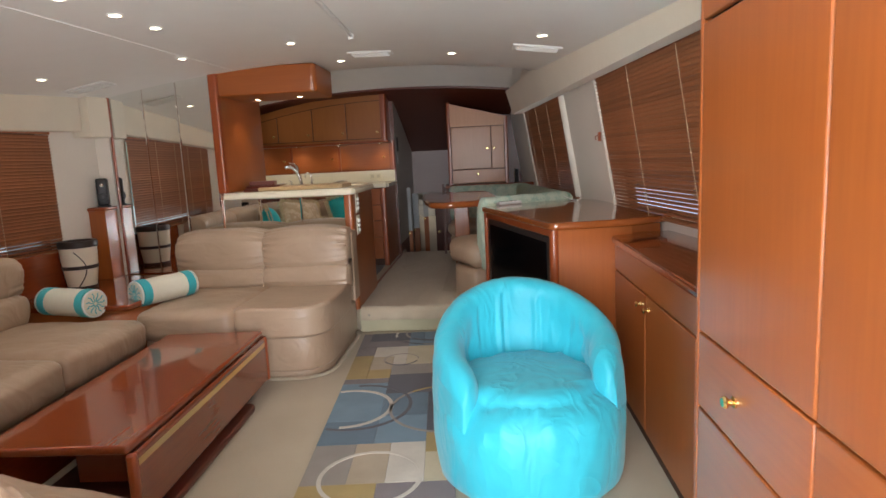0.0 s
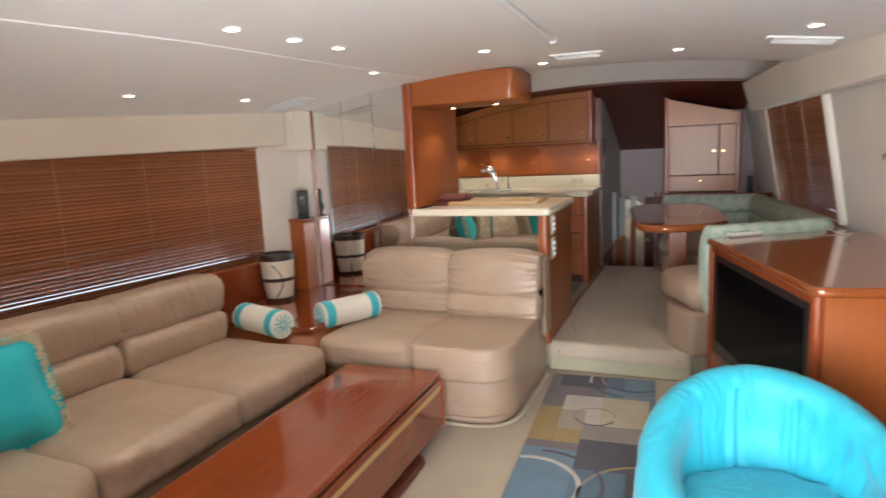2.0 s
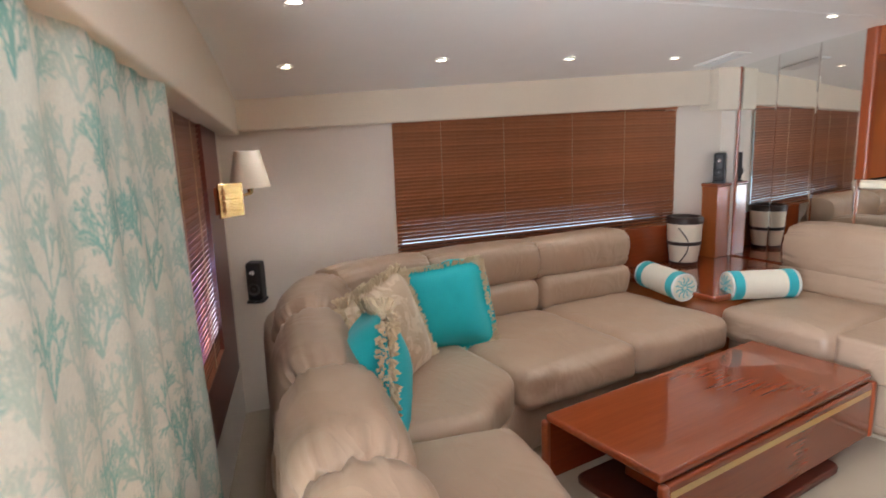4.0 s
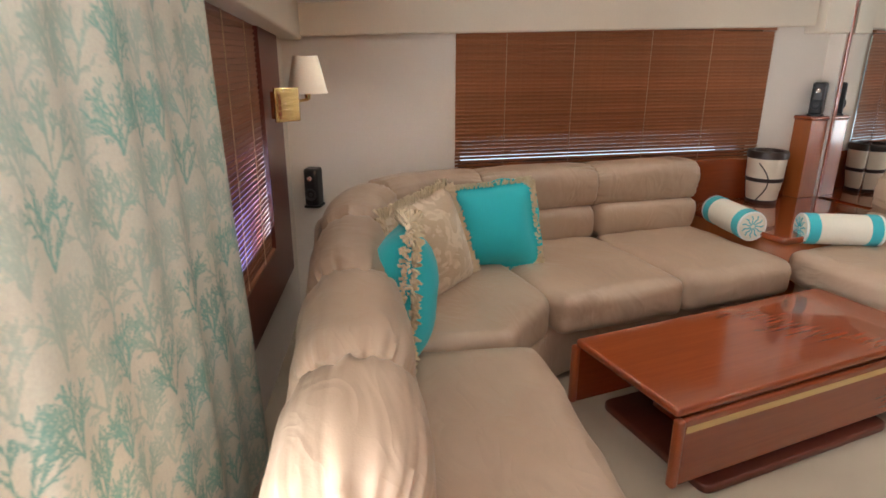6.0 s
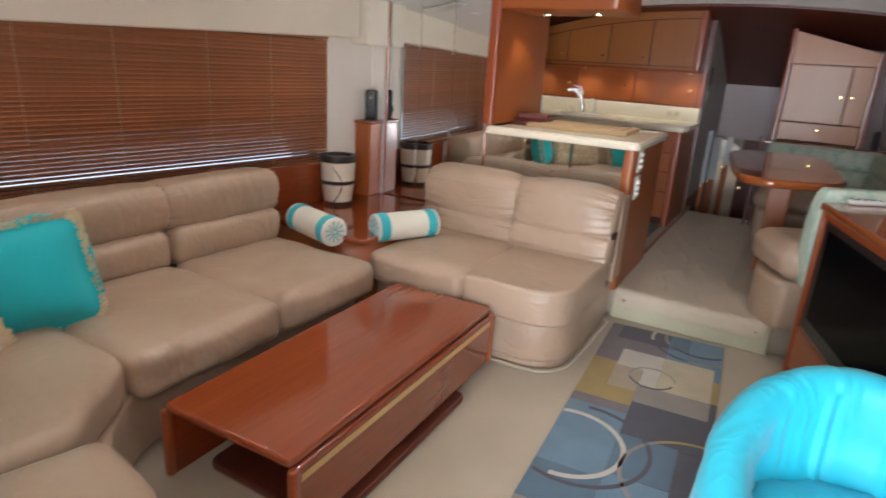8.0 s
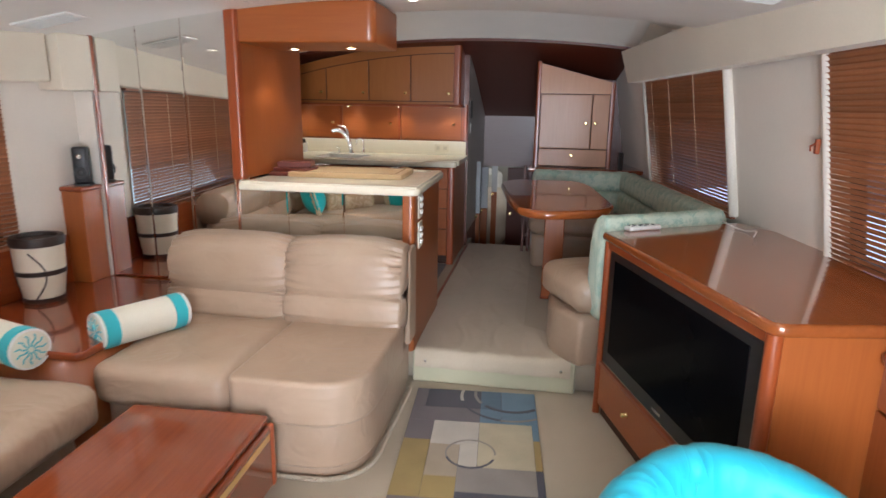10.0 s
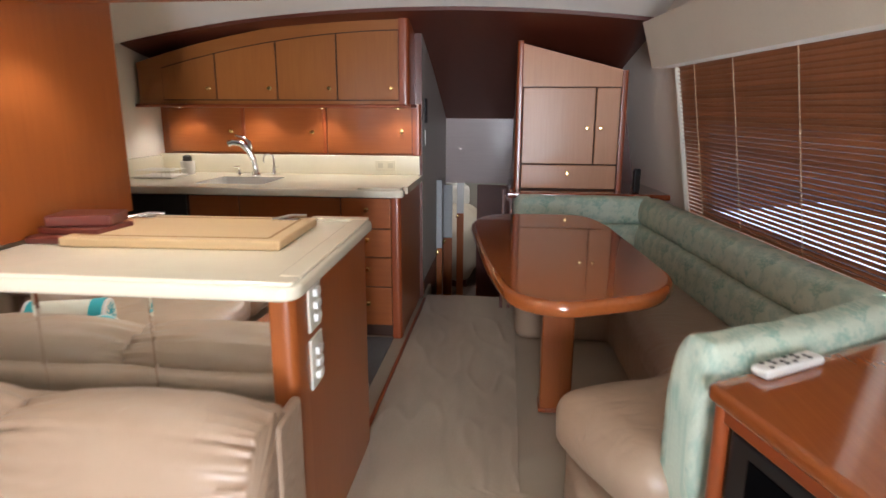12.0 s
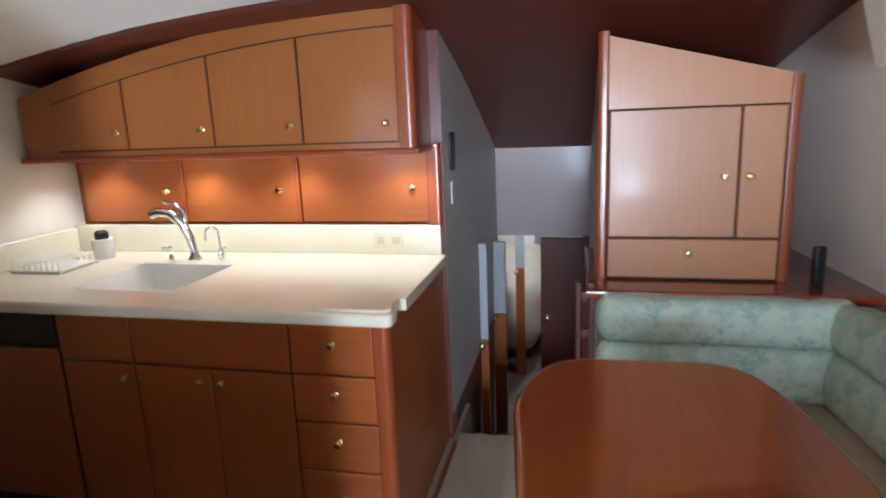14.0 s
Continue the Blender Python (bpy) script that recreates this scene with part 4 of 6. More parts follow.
side_tower()


def speaker(at, rz, what):
    s = thing("speaker", what, "speaker", at, rz)
    part("cabinet", slab(rounded([(-0.038, -0.05), (0.038, -0.05), (0.043, 0.04), (-0.043, 0.04)], 0.02), 0.012, 0.215, 0.015), BLACK, s)
    part("stand", slab(rounded([(-0.045, -0.055), (0.045, -0.055), (0.045, 0.055), (-0.045, 0.055)], 0.02), 0.0, 0.012, 0.003), BLACK, s)
    part("woofer", lathe([(0.034, 0), (0.032, 0.004), (0.020, -0.004), (0.011, -0.006), (0.008, 0.0), (0, 0.002)], 20, (0, -0.054, 0.075), pose(0, 0, 0, 90)), plain("speaker_cone", (0.04, 0.04, 0.045), 0.5), s, "dark grey speaker cone")
    part("tweeter", lathe([(0.014, 0), (0.013, 0.004), (0.006, 0.002), (0, 0.005)], 16, (0, -0.054, 0.165), pose(0, 0, 0, 90)), CHROME, s, "small silver tweeter")
    return s


speaker((-1.93, 4.40, 1.07), 30, "small black speaker on the cherry pedestal")
speaker((-2.31, 1.125, 0.65), 60, "small black speaker on the sofa's back in the corner")


def drum():
    d = thing("ice_bucket_drum", "cream drum-shaped canister with dark hoops and leather straps", "drum", (-1.90, 4.0, 0.525))
    white = plain("cream_drum_skin", (0.86, 0.78, 0.62), 0.5, vary=0.12)
    strap = plain("dark_leather", (0.035, 0.02, 0.015), 0.45, vary=0.3)
    part("body", lathe([(0, 0.0), (0.085, 0.0), (0.092, 0.02), (0.112, 0.16), (0.118, 0.30), (0, 0.30)], 32), white, d)
    part("rim", lathe([(0.100, 0.295), (0.123, 0.295), (0.125, 0.325), (0.118, 0.34), (0.095, 0.34), (0.09, 0.32), (0, 0.32)], 32), strap, d, "dark leather rim")
    part("hoop", lathe([(0.104, 0.145), (0.1135, 0.145), (0.1155, 0.170), (0.108, 0.170)], 32), strap, d, "dark hoop")
    part("foot_ring", lathe([(0.08, 0.0), (0.094, 0.0), (0.097, 0.025), (0.085, 0.025)], 32), strap, d, "dark foot ring")
    for a in (-165, -70):
        pts = []
        for k in range(9):
            t = k / 8
            b = radians(a + 34 * math.sin(t * math.pi))
            r = 0.094 + 0.022 * t + 0.003
            pts.append((r * math.cos(b), r * math.sin(b), 0.02 + 0.25 * t))
        part("strap", tube(pts, 0.0042, 6), strap, d, "dark leather strap")


drum()


def bolster(at, rz):
    b = thing("bolster_pillow", "cream roll pillow with aqua bands and printed ends", "pillow", at, rz, group="roll pillows on the sofas")
    q = pose(0, 0, 0, 0, 90, 0)
    cream = cloth("bolster_canvas", (0.78, 0.74, 0.62), (0.70, 0.66, 0.54), 160, 0.85, 0.2)
    part("roll", lathe([(0, -0.20), (0.070, -0.198), (0.080, -0.19), (0.083, -0.1), (0.084, 0.0), (0.083, 0.1), (0.080, 0.19), (0.070, 0.198), (0, 0.20)], 28, (0, 0, 0.083), q), cream, b)
    for x in (-0.196, 0.196):
        part("piping", lathe([(0.076, x - 0.004), (0.083, x - 0.0035), (0.0845, x), (0.083, x + 0.0035), (0.076, x + 0.004)], 28, (0, 0, 0.083), q), WHITE, b, "white piping")
    for x in (-0.155, 0.155):
        part("band", lathe([(0.0805, x - 0.030), (0.0852, x - 0.026), (0.0856, x + 0.026), (0.0805, x + 0.030)], 28, (0, 0, 0.083), q), BAND, b, "aqua band")
    for s in (-1, 1):
        part("end_print", lathe([(0, s * 0.2015), (0.040, s * 0.2012), (0.066, s * 0.1995), (0.066, s * 0.198)], 24, (0, 0, 0.083), q), cream, b)
        for k in range(11):
            a = 2 * math.pi * k / 11
            twig = [(s * 0.2022, r * math.cos(a + w), 0.083 + r * math.sin(a + w)) for r, w in ((0.012, 0.0), (0.030, 0.10), (0.046, -0.06), (0.062, 0.08))]
            part("end_print", tube(twig, 0.0032, 5), BAND, b, "aqua coral twig printed on the end")
    return b


bolster((-1.56, 3.40, 0.475), -16)
bolster((-1.16, 3.74, 0.475), 62)


def throw_pillow(name, label, size, mat, m, fringe, seed):
    p = thing(name, label, "pillow")
    p.matrix_world = m
    bm = cushion(size, 0.17, size, 0.08, 0.035, 0.007, seed, 18)
    for v in bm.verts:
        u, w = abs(v.co.x) / (size / 2), abs(v.co.z) / (size / 2)
        v.co.y *= max(0.10, (1 - min(1, u) ** 3) * (1 - min(1, w) ** 3)) ** 0.55
        k = 1 + 0.05 * (u * w) ** 2 - 0.05 * (max(u, w) ** 2) * (1 - min(u, w)) 
        v.co.x *= k
        v.co.z *= k
    part("pillow_case", bm, mat, p)
    rim = bmesh.new()
    rng = random.Random(seed)
    h = size / 2 * 0.985
    n = 420
    for k in range(n * 4):
        side, t = divmod(k, n)
        u = -h + 2 * h * t / n
        sag = 0.030 * (1 - (u / h) ** 2) * h
        base = [(u, h - sag), (h - sag, -u), (-u, -h + sag), (-h + sag, u)][side]
        outw = [(0, 1), (1, 0), (0, -1), (-1, 0)][side]
        l = fringe * rng.uniform(0.55, 1.15)
        spread = rng.uniform(-1, 1) * fringe * 0.6
        a = Vector((base[0] - outw[0] * .010, rng.uniform(-.008, .008), base[1] - outw[1] * .010))
        b = a + Vector((outw[0] * l + outw[1] * rng.uniform(-.012, .012), spread, outw[1] * l + outw[0] * rng.uniform(-.012, .012)))
        w = Vector((outw[1], 0.3, -outw[0])) * 0.0055
        w2 = Vector((0, 0.008, 0))
        v0 = [rim.verts.new(a + w), rim.verts.new(a - w), rim.verts.new(a + w2)]
        v1 = [rim.verts.new(b + w), rim.verts.new(b - w), rim.verts.new(b + w2)]
        for i in range(3):
            rim.faces.new((v0[i], v0[(i + 1) % 3], v1[(i + 1) % 3], v1[i]))
        rim.faces.new(v1)
    bmesh.ops.recalc_face_normals(rim, faces=rim.faces)
    fr = part("fringe", rim, FRINGE, p, "cream brush fringe")
    fr["kind"] = "stuff"
    return p


def leaning(at, along, up):
    """Pose of a pillow by the directions of its lower and side edges."""
    x = Vector(along).normalized()
    z = (Vector(up) - x * x.dot(Vector(up))).normalized()
    y = z.cross(x)
    return Matrix(((x.x, y.x, z.x, at[0]), (x.y, y.y, z.y, at[1]), (x.z, y.z, z.z, at[2]), (0, 0, 0, 1)))


throw_pillow("throw_pillow", "teal cotton pillow with cream brush fringe against the sofa back", 0.41, TEAL, leaning((-1.600, 1.877, 0.641), (0.35, 0.86, 0.12), (-0.30, -0.06, 0.93)), 0.036, 1)
throw_pillow("throw_pillow", "gold damask pillow with a long fringe in the sofa corner", 0.45, DAMASK, leaning((-1.390, 1.475, 0.640), (-0.529, 0.838, 0.132), (-0.178, -0.262, 0.948)), 0.045, 2)
throw_pillow("throw_pillow", "teal cotton pillow with a cream brush fringe standing on edge", 0.47, TEAL, pose(-0.885, 1.185, 0.675, -4, -14, -14), 0.055, 3)


def crease(x, y, z):
    """Sharp folds in thin cloth: ridged noise."""
    v = Vector((x, y, z))
    return 1.0 - 2.6 * abs(noise.noise(v)) + 0.5 * (1.0 - 2.6 * abs(noise.noise(v * 2.1 + Vector((5, 1, 2)))))


def tub_chair():
    c = thing("tub_chair", "turquoise cloth slipcover over a round tub chair", "armchair", (1.105, 2.455, 0), 8)
    n, prof = 128, 40
    bm = bmesh.new()
    rows = []
    # padded wrap of the back, falling to the arms in front
    for k in range(n + 1):
        deg = -42 + 264 * k / n
        ang = radians(deg)
        c0, s0 = math.cos(ang), math.sin(ang)
        lift = (0.5 + 0.5 * s0) ** 1.25
        e = min(k, n - k) / 9
        endf = 1.0 if e >= 1 else math.sqrt(max(0.0, 1 - (1 - e) ** 2))
        top = 0.45 + 0.295 * lift + (0.05 if deg < 90 else 0.0) * (1 - lift) - 0.05 * (1 - endf)
        ro, ri = 0.375 + 0.01 * lift, 0.375 - (0.12 - 0.02 * lift) * (0.35 + 0.65 * endf)
        pleat = 0.0
        for d0, tuck in ((64, 0.013), (99, 0.018), (127, 0.008)):
            pleat += tuck * (math.exp(-((deg - d0) / 1.7) ** 2) - 0.5 * math.exp(-((deg - d0 - 4.5) / 2.4) ** 2))
        row = []
        for j in range(prof):
            t = j / (prof - 1)
            if t < 0.40:
                z = 0.10 + (top - 0.06 - 0.10) * (t / 0.40)
                r = ro + 0.012 * math.sin(math.pi * t / 0.40)
                f = 0.009 * crease(ang * 2.2, z * 2.2, 3.0)
            elif t < 0.60:
                q = (t - 0.40) / 0.20 * math.pi
                r = (ro + ri) / 2 + (ro - ri) / 2 * math.cos(q)
                z = top - 0.06 + 0.06 * math.sin(q)
                f = 0.003 * crease(ang * 2.6, z * 4.0, 3.0) - pleat * 0.5
            else:
                q = (t - 0.60) / 0.40
                r = ri - 0.035 * lift * q + 0.015 * math.sin(math.pi * q)
                z = top - 0.06 - (top - 0.06 - 0.28) * q
                slack = abs(math.cos(ang)) ** 1.5
                f = -(0.006 + 0.015 * slack) * crease(ang * 3.0 + z * 5.0, z * 5.0 - ang * 1.5, 8.0) * (0.3 + 0.7 * q) + pleat
            r += f
            row.append(bm.verts.new((r * c0, r * s0, z)))
        rows.append(row)
    for a, b in zip(rows, rows[1:]):
        for j in range(prof - 1):
            bm.faces.new((a[j], a[j + 1], b[j + 1], b[j]))
    bm.faces.new(rows[0]), bm.faces.new(rows[-1])
    bmesh.ops.recalc_face_normals(bm, faces=bm.faces)
    part("backrest", smooth(bm, 2.2), TURQ, c)
    # round body that carries the seat, loose cloth to the floor
    bm = bmesh.new()
    rows = []
    m = 150
    profile = [(0.365, 0.008), (0.378, 0.02), (0.384, 0.06), (0.388, 0.12), (0.390, 0.18), (0.390, 0.23), (0.388, 0.27), (0.381, 0.305), (0.365, 0.332), (0.345, 0.352), (0.325, 0.362), (0.308, 0.368), (0.300, 0.372), (0.294, 0.384), (0.282, 0.398), (0.26, 0.410), (0.22, 0.422), (0.17, 0.430), (0.11, 0.435), (0.05, 0.437)]
    for i, (r, z) in enumerate(profile):
        row = []
        for k in range(m):
            a = 2 * math.pi * k / m
            x, y = r * math.cos(a), r * math.sin(a)
            if z < 0.30:
                f = 0.011 * crease(math.cos(a) * 2.6, math.sin(a) * 2.6 + 4, z * 2.6) * min(1.0, 0.2 + z * 3)
            else:
                f = 0.010 * crease(x * 6.0, y * 6.0, 2.0) * (1.0 if r > 0.24 else 0.25)
            puck = 0.006 * math.exp(-((r - 0.318) / 0.02) ** 2) * math.sin(a * 31 + 3 * math.sin(a * 7)) if z > 0.33 else 0.0
            rr = r + (f if z < 0.35 else 0)
            row.append(bm.verts.new((rr * math.cos(a) * 1.0, rr * math.sin(a) - 0.012, max(0.006, z + (f + puck if z > 0.30 else 0)))))
        rows.append(row)
    for a, b in zip(rows, rows[1:]):
        for k in range(m):
            bm.faces.new((a[k], a[(k + 1) % m], b[(k + 1) % m], b[k]))
    bm.faces.new(rows[0][::-1]), bm.faces.new(rows[-1])
    bmesh.ops.recalc_face_normals(bm, faces=bm.faces)
    part("seat_and_skirt", smooth(bm, 2.2), TURQ, c)
    part("foot_disc", lathe([(0, 0), (0.25, 0), (0.25, 0.012), (0, 0.012)], 32), BLACK, c)
    return c


tub_chair()


# ---------------------------------------------------------------- starboard cabinets
def front_panel(name, parent, axis, at, a0, a1, z0, z1, mat, thick=0.014, bevel=0.004):
    """A door or drawer front that faces -x (axis 'x') or -y (axis 'y'), its face at `at`."""
    bm = box(at, at + thick, a0, a1, z0, z1, bevel) if axis == "x" else box(a0, a1, at, at + thick, z0, z1, bevel)
    return part(name, bm, mat, parent)


def tall_cabinet():
    c = thing("tall_cabinet", "tall cherry locker with drawers beside the aft door", "cabinet")
    part("body", box(1.496, 1.95, 0.085, 1.512, 0.0, 1.885), GAP, c, "dark carcass in the joints")
    g, x = 0.003, 1.479
    for y0, y1 in ((0.085, 0.989), (0.989, 1.524)):
        front_panel("door", c, "x", x, y0 + g, y1 - g, 0.848 + g, 1.581, WOOD_Z)
        d = front_panel("drawer", c, "x", x, y0 + g, y1 - g, 0.653 + g, 0.848 - g, WOOD_Y)
        knob(d, (x, (y0 + y1) / 2 + (0.04 if y0 > 0.5 else 0), 0.754), (-1, 0, 0))
        front_panel("drawer", c, "x", x, y0 + g, y1 - g, 0.06, 0.653 - g, WOOD_Y)
    front_panel("fascia", c, "x", x, 0.088, 1.524, 1.589, 1.885, WOOD_Z)
    part("end_panel", box(x, 1.95, 1.524, 1.542, 0.0, 1.885, 0.005), WOOD_Z, c)
    part("plinth", box(1.51, 1.95, 0.10, 1.52, 0.0, 0.06), GAP, c)


tall_cabinet()


def low_cabinet():
    c = thing("low_cabinet", "low cherry side cabinet under the starboard window", "cabinet")
    part("body", box(1.644, 1.97, 1.548, 3.30, 0.0, 0.83), GAP, c, "dark carcass in the joints")
    part("worktop", slab(rounded([(1.60, 1.546), (1.60, 3.19), (1.70, 3.30), (2.02, 3.30), (2.02, 1.546)], [0, 0.06, 0.05, 0, 0]), 0.83, 0.868, 0.013, 4), GLOSS_Y, c)
    front_panel("apron", c, "x", 1.628, 1.548, 3.20, 0.69, 0.828, WOOD_Y)
    for y0, y1, ky in ((1.972, 2.60, 2.54), (2.60, 3.20, 2.66), (1.548, 1.972, 1.91)):
        d = front_panel("door", c, "x", 1.628, y0 + 0.003, y1 - 0.003, 0.06, 0.682, WOOD_Z)
        if ky > 2:
            knob(d, (1.628, ky, 0.63), (-1, 0, 0))
    part("plinth", box(1.65, 1.95, 1.55, 3.2, 0.0, 0.055), GAP, c)


low_cabinet()


def tv_cabinet():
    c = thing("tv_cabinet", "angled cherry television cabinet with a lacquered top", "cabinet")
    out = [(0.955, 4.34), (1.30, 3.14), (1.72, 3.21), (1.93, 3.32), (1.80, 4.52), (1.66, 4.74)]
    top = [(0.925, 4.36), (1.285, 3.105), (1.73, 3.18), (1.95, 3.315), (1.80, 4.56), (1.66, 4.78)]
    part("worktop", slab(rounded(top, [0.03, 0.05, 0.06, 0, 0, 0.02]), 0.912, 0.952, 0.014, 4), AMBER_Y, c)
    d = (Vector(out[1]) - Vector(out[0]))
    length = d.length
    ang = math.degrees(math.atan2(d.y, d.x))
    m = pose(out[0][0], out[0][1], 0, 0, 0, ang)
    # local: x runs along the front, +y points out of the front towards the walkway is -y
    def loc(bm):
        bm.transform(m)
        return bm

    part("side_panel", slab([out[1], out[2], (1.70, 3.24), (1.31, 3.17)], 0.0, 0.91, 0.004), WOOD_Z, c)
    part("body", slab([(1.02, 4.33), (1.34, 3.19), (1.70, 3.245), (1.90, 3.34), (1.78, 4.50), (1.66, 4.70)], 0.0, 0.905), WOOD_Z, c)
    part("corner_post", tube([(1.306, 3.152, 0.0), (1.306, 3.152, 0.911)], 0.024, 16), EDGE, c)
    part("corner_post", tube([(0.962, 4.335, 0.0), (0.962, 4.335, 0.911)], 0.018, 16), EDGE, c)
    part("top_rail", loc(box(0.02, length - 0.02, -0.004, 0.03, 0.875, 0.911, 0.004)), EDGE, c)
    dr = part("drawer", loc(box(0.03, length - 0.03, 0.0, 0.03, 0.06, 0.265, 0.005)), WOOD_X, c)
    part("knob", lathe([(0, -0.001), (0.013, 0), (0.013, 0.004), (0.007, 0.013), (0.013, 0.018), (0.010, 0.027), (0, 0.028)], 14, (0, 0, 0), m @ pose(length * 0.3, -0.0, 0.18, 90)), BRASS, dr, "brass push-button knob")
    part("shelf_rail", loc(box(0.02, length - 0.02, -0.004, 0.03, 0.268, 0.29, 0.004)), EDGE, c)
    part("plinth", loc(box(0.03, length - 0.03, 0.02, 0.04, 0.0, 0.055)), GAP, c)
    tv = thing("television", "black flat television set into the cherry cabinet", "television")
    part("bezel", loc(box(0.035, length - 0.035, 0.004, 0.035, 0.295, 0.872, 0.010, 3)), BLACK, tv)
    part("screen", loc(box(0.10, length - 0.10, 0.0015, 0.010, 0.37, 0.835, 0.002)), SCREEN, tv, "dark switched-off screen")
    part("maker_mark", loc(box(length * 0.47, length * 0.53, 0.0020, 0.006, 0.325, 0.337)), CHROME, tv, "small silver mark")
    part("base_trim", loc(box(0.05, length - 0.05, 0.0022, 0.008, 0.300, 0.304)), CHROME, tv, "thin silver trim line")


tv_cabinet()


def remote():
    r = thing("remote_control", "white remote control with dark buttons on the cabinet top", "remote", (1.13, 4.44, 0.953), 32)
    part("case", box(-0.10, 0.10, -0.024, 0.024, 0.0, 0.024, 0.010, 4), WHITE, r)
    for i in range(6):
        for j in (-1, 0, 1):
            part("button", box(-0.075 + 0.026 * i - 0.006, -0.075 + 0.026 * i + 0.006, j * 0.013 - 0.004, j * 0.013 + 0.004, 0.0238, 0.0262, 0.001, 1), BLACK if (i + j) % 3 else WHITE, r)


remote()


# ---------------------------------------------------------------- rug
def rug():
    r = thing("runner_rug", "long patchwork rug in blue, grey, cream and gold with rings", "rug", (0.325, 4.42, 0), 4.0)
    wdt, lng = 0.64, 3.1

    def tone(nm, a):
        return cloth(nm, a, tuple(k * 0.72 for k in a), 160, 0.95, 0.6, 6.0)

    slate, purple, blue, deep = tone("rug_slate", (0.085, 0.08, 0.10)), tone("rug_purple_grey", (0.20, 0.165, 0.17)), tone("rug_blue", (0.16, 0.25, 0.33)), tone("rug_deep_blue", (0.11, 0.17, 0.23))
    cream, straw, beige, gold, stone = tone("rug_cream", (0.60, 0.54, 0.47)), tone("rug_straw", (0.55, 0.47, 0.32)), tone("rug_beige", (0.44, 0.35, 0.25)), tone("rug_gold", (0.40, 0.28, 0.10)), tone("rug_stone", (0.30, 0.26, 0.23))
    part("backing", box(-wdt / 2, wdt / 2, -lng, 0, 0.002, 0.008), slate, r)
    plan = [(.00, .10, .00, .20, purple), (.10, .55, .00, .20, slate), (.55, .72, .00, .20, deep), (.72, 1., .00, .34, blue), (.55, .72, .20, .34, blue), (.00, .55, .20, .34, purple), (.00, .20, .34, .52, purple),
            (.20, .55, .34, .55, cream), (.55, .95, .34, .72, straw), (.95, 1., .34, .48, blue), (.95, 1., .48, .72, gold), (.20, .42, .55, .80, beige), (.42, .55, .55, .72, cream), (.00, .20, .52, .95, gold), (.20, .42, .80, .95, gold),
            (.42, .95, .72, .90, stone), (.95, 1., .72, 1.2, slate), (.42, .95, .90, 1.2, slate), (.00, .42, .95, 1.03, purple), (.00, .42, 1.03, 1.55, blue), (.42, .80, 1.2, 1.5, deep), (.80, 1., 1.2, 1.7, slate),
            (.42, .80, 1.5, 1.8, blue), (.00, .42, 1.55, 1.8, deep), (.00, .30, 1.8, 2.15, stone), (.30, .55, 1.8, 2.15, beige), (.55, .80, 1.8, 2.15, cream), (.80, 1., 1.9, 2.15, straw), (.80, 1., 1.7, 1.9, gold), (.00, .5, 2.15, 2.6, gold), (.5, 1., 2.15, 2.6, purple), (.00, .6, 2.6, 3.1, blue), (.6, 1., 2.6, 3.1, slate)]
    for k, (u0, u1, v0, v1, m) in enumerate(plan):
        part("patch", box(-wdt / 2 + wdt * u0 + .0008, -wdt / 2 + wdt * u1 - .0008, -v1 + .0008, -v0 - .0008, 0.006, 0.0125 + 0.0004 * (k % 3), 0.001, 1), m, r)

    def ring(u, v, ro, wd, m, a0=0, a1=360):
        cx, cy = -wdt / 2 + wdt * u, -v
        bm = bmesh.new()
        inner, outer = [], []
        steps = 64
        for k in range(steps + 1):
            a = radians(a0 + (a1 - a0) * k / steps)
            p, q = (cx + (ro - wd) * math.cos(a), cy + (ro - wd) * math.sin(a)), (cx + ro * math.cos(a), cy + ro * math.sin(a))
            if abs(q[0]) < wdt / 2 and abs(p[0]) < wdt / 2 and q[1] < 0 and p[1] < 0:
                inner.append(bm.verts.new((*p, 0.0152))), outer.append(bm.verts.new((*q, 0.0152)))
            else:
                inner.append(None), outer.append(None)
        for k in range(steps):
            if inner[k] and inner[k + 1]:
                bm.faces.new((inner[k], inner[k + 1], outer[k + 1], outer[k]))
        up = bmesh.ops.extrude_face_region(bm, geom=list(bm.faces))
        bmesh.ops.translate(bm, vec=(0, 0, -0.004), verts=[g for g in up["geom"] if isinstance(g, bmesh.types.BMVert)])
        bmesh.ops.recalc_face_normals(bm, faces=bm.faces)
        part("ring", bm, m, r)

    ring(.78, .06, .26, .016, cream, 130, 195), ring(.78, .06, .26, .012, slate, 195, 260), ring(.78, .06, .26, .012, stone, 260, 330)
    ring(.80, .03, .20, .016, stone, 140, 215), ring(.80, .03, .20, .018, slate, 225, 330)
    ring(.50, .62, .115, .008, stone, 0, 200), ring(.50, .62, .115, .010, slate, 200, 340)
    ring(.12, 1.38, .25, .022, cream, -90, 120), ring(.20, 1.36, .30, .020, slate, -120, 95), ring(.95, 1.42, .30, .014, gold, 70, 130), ring(.95, 1.42, .30, .016, stone, 130, 260)
    ring(.45, 2.1, .22, .018, cream), ring(.7, 2.8, .2, .018, stone)


rug()


# ---------------------------------------------------------------- mirrors
MIRROR_TURN = {-1.850: 0.5, -1.583: -0.5, -1.318: 0.4, -1.05: -0.3, -0.758: 0.5, -0.438: -0.4}


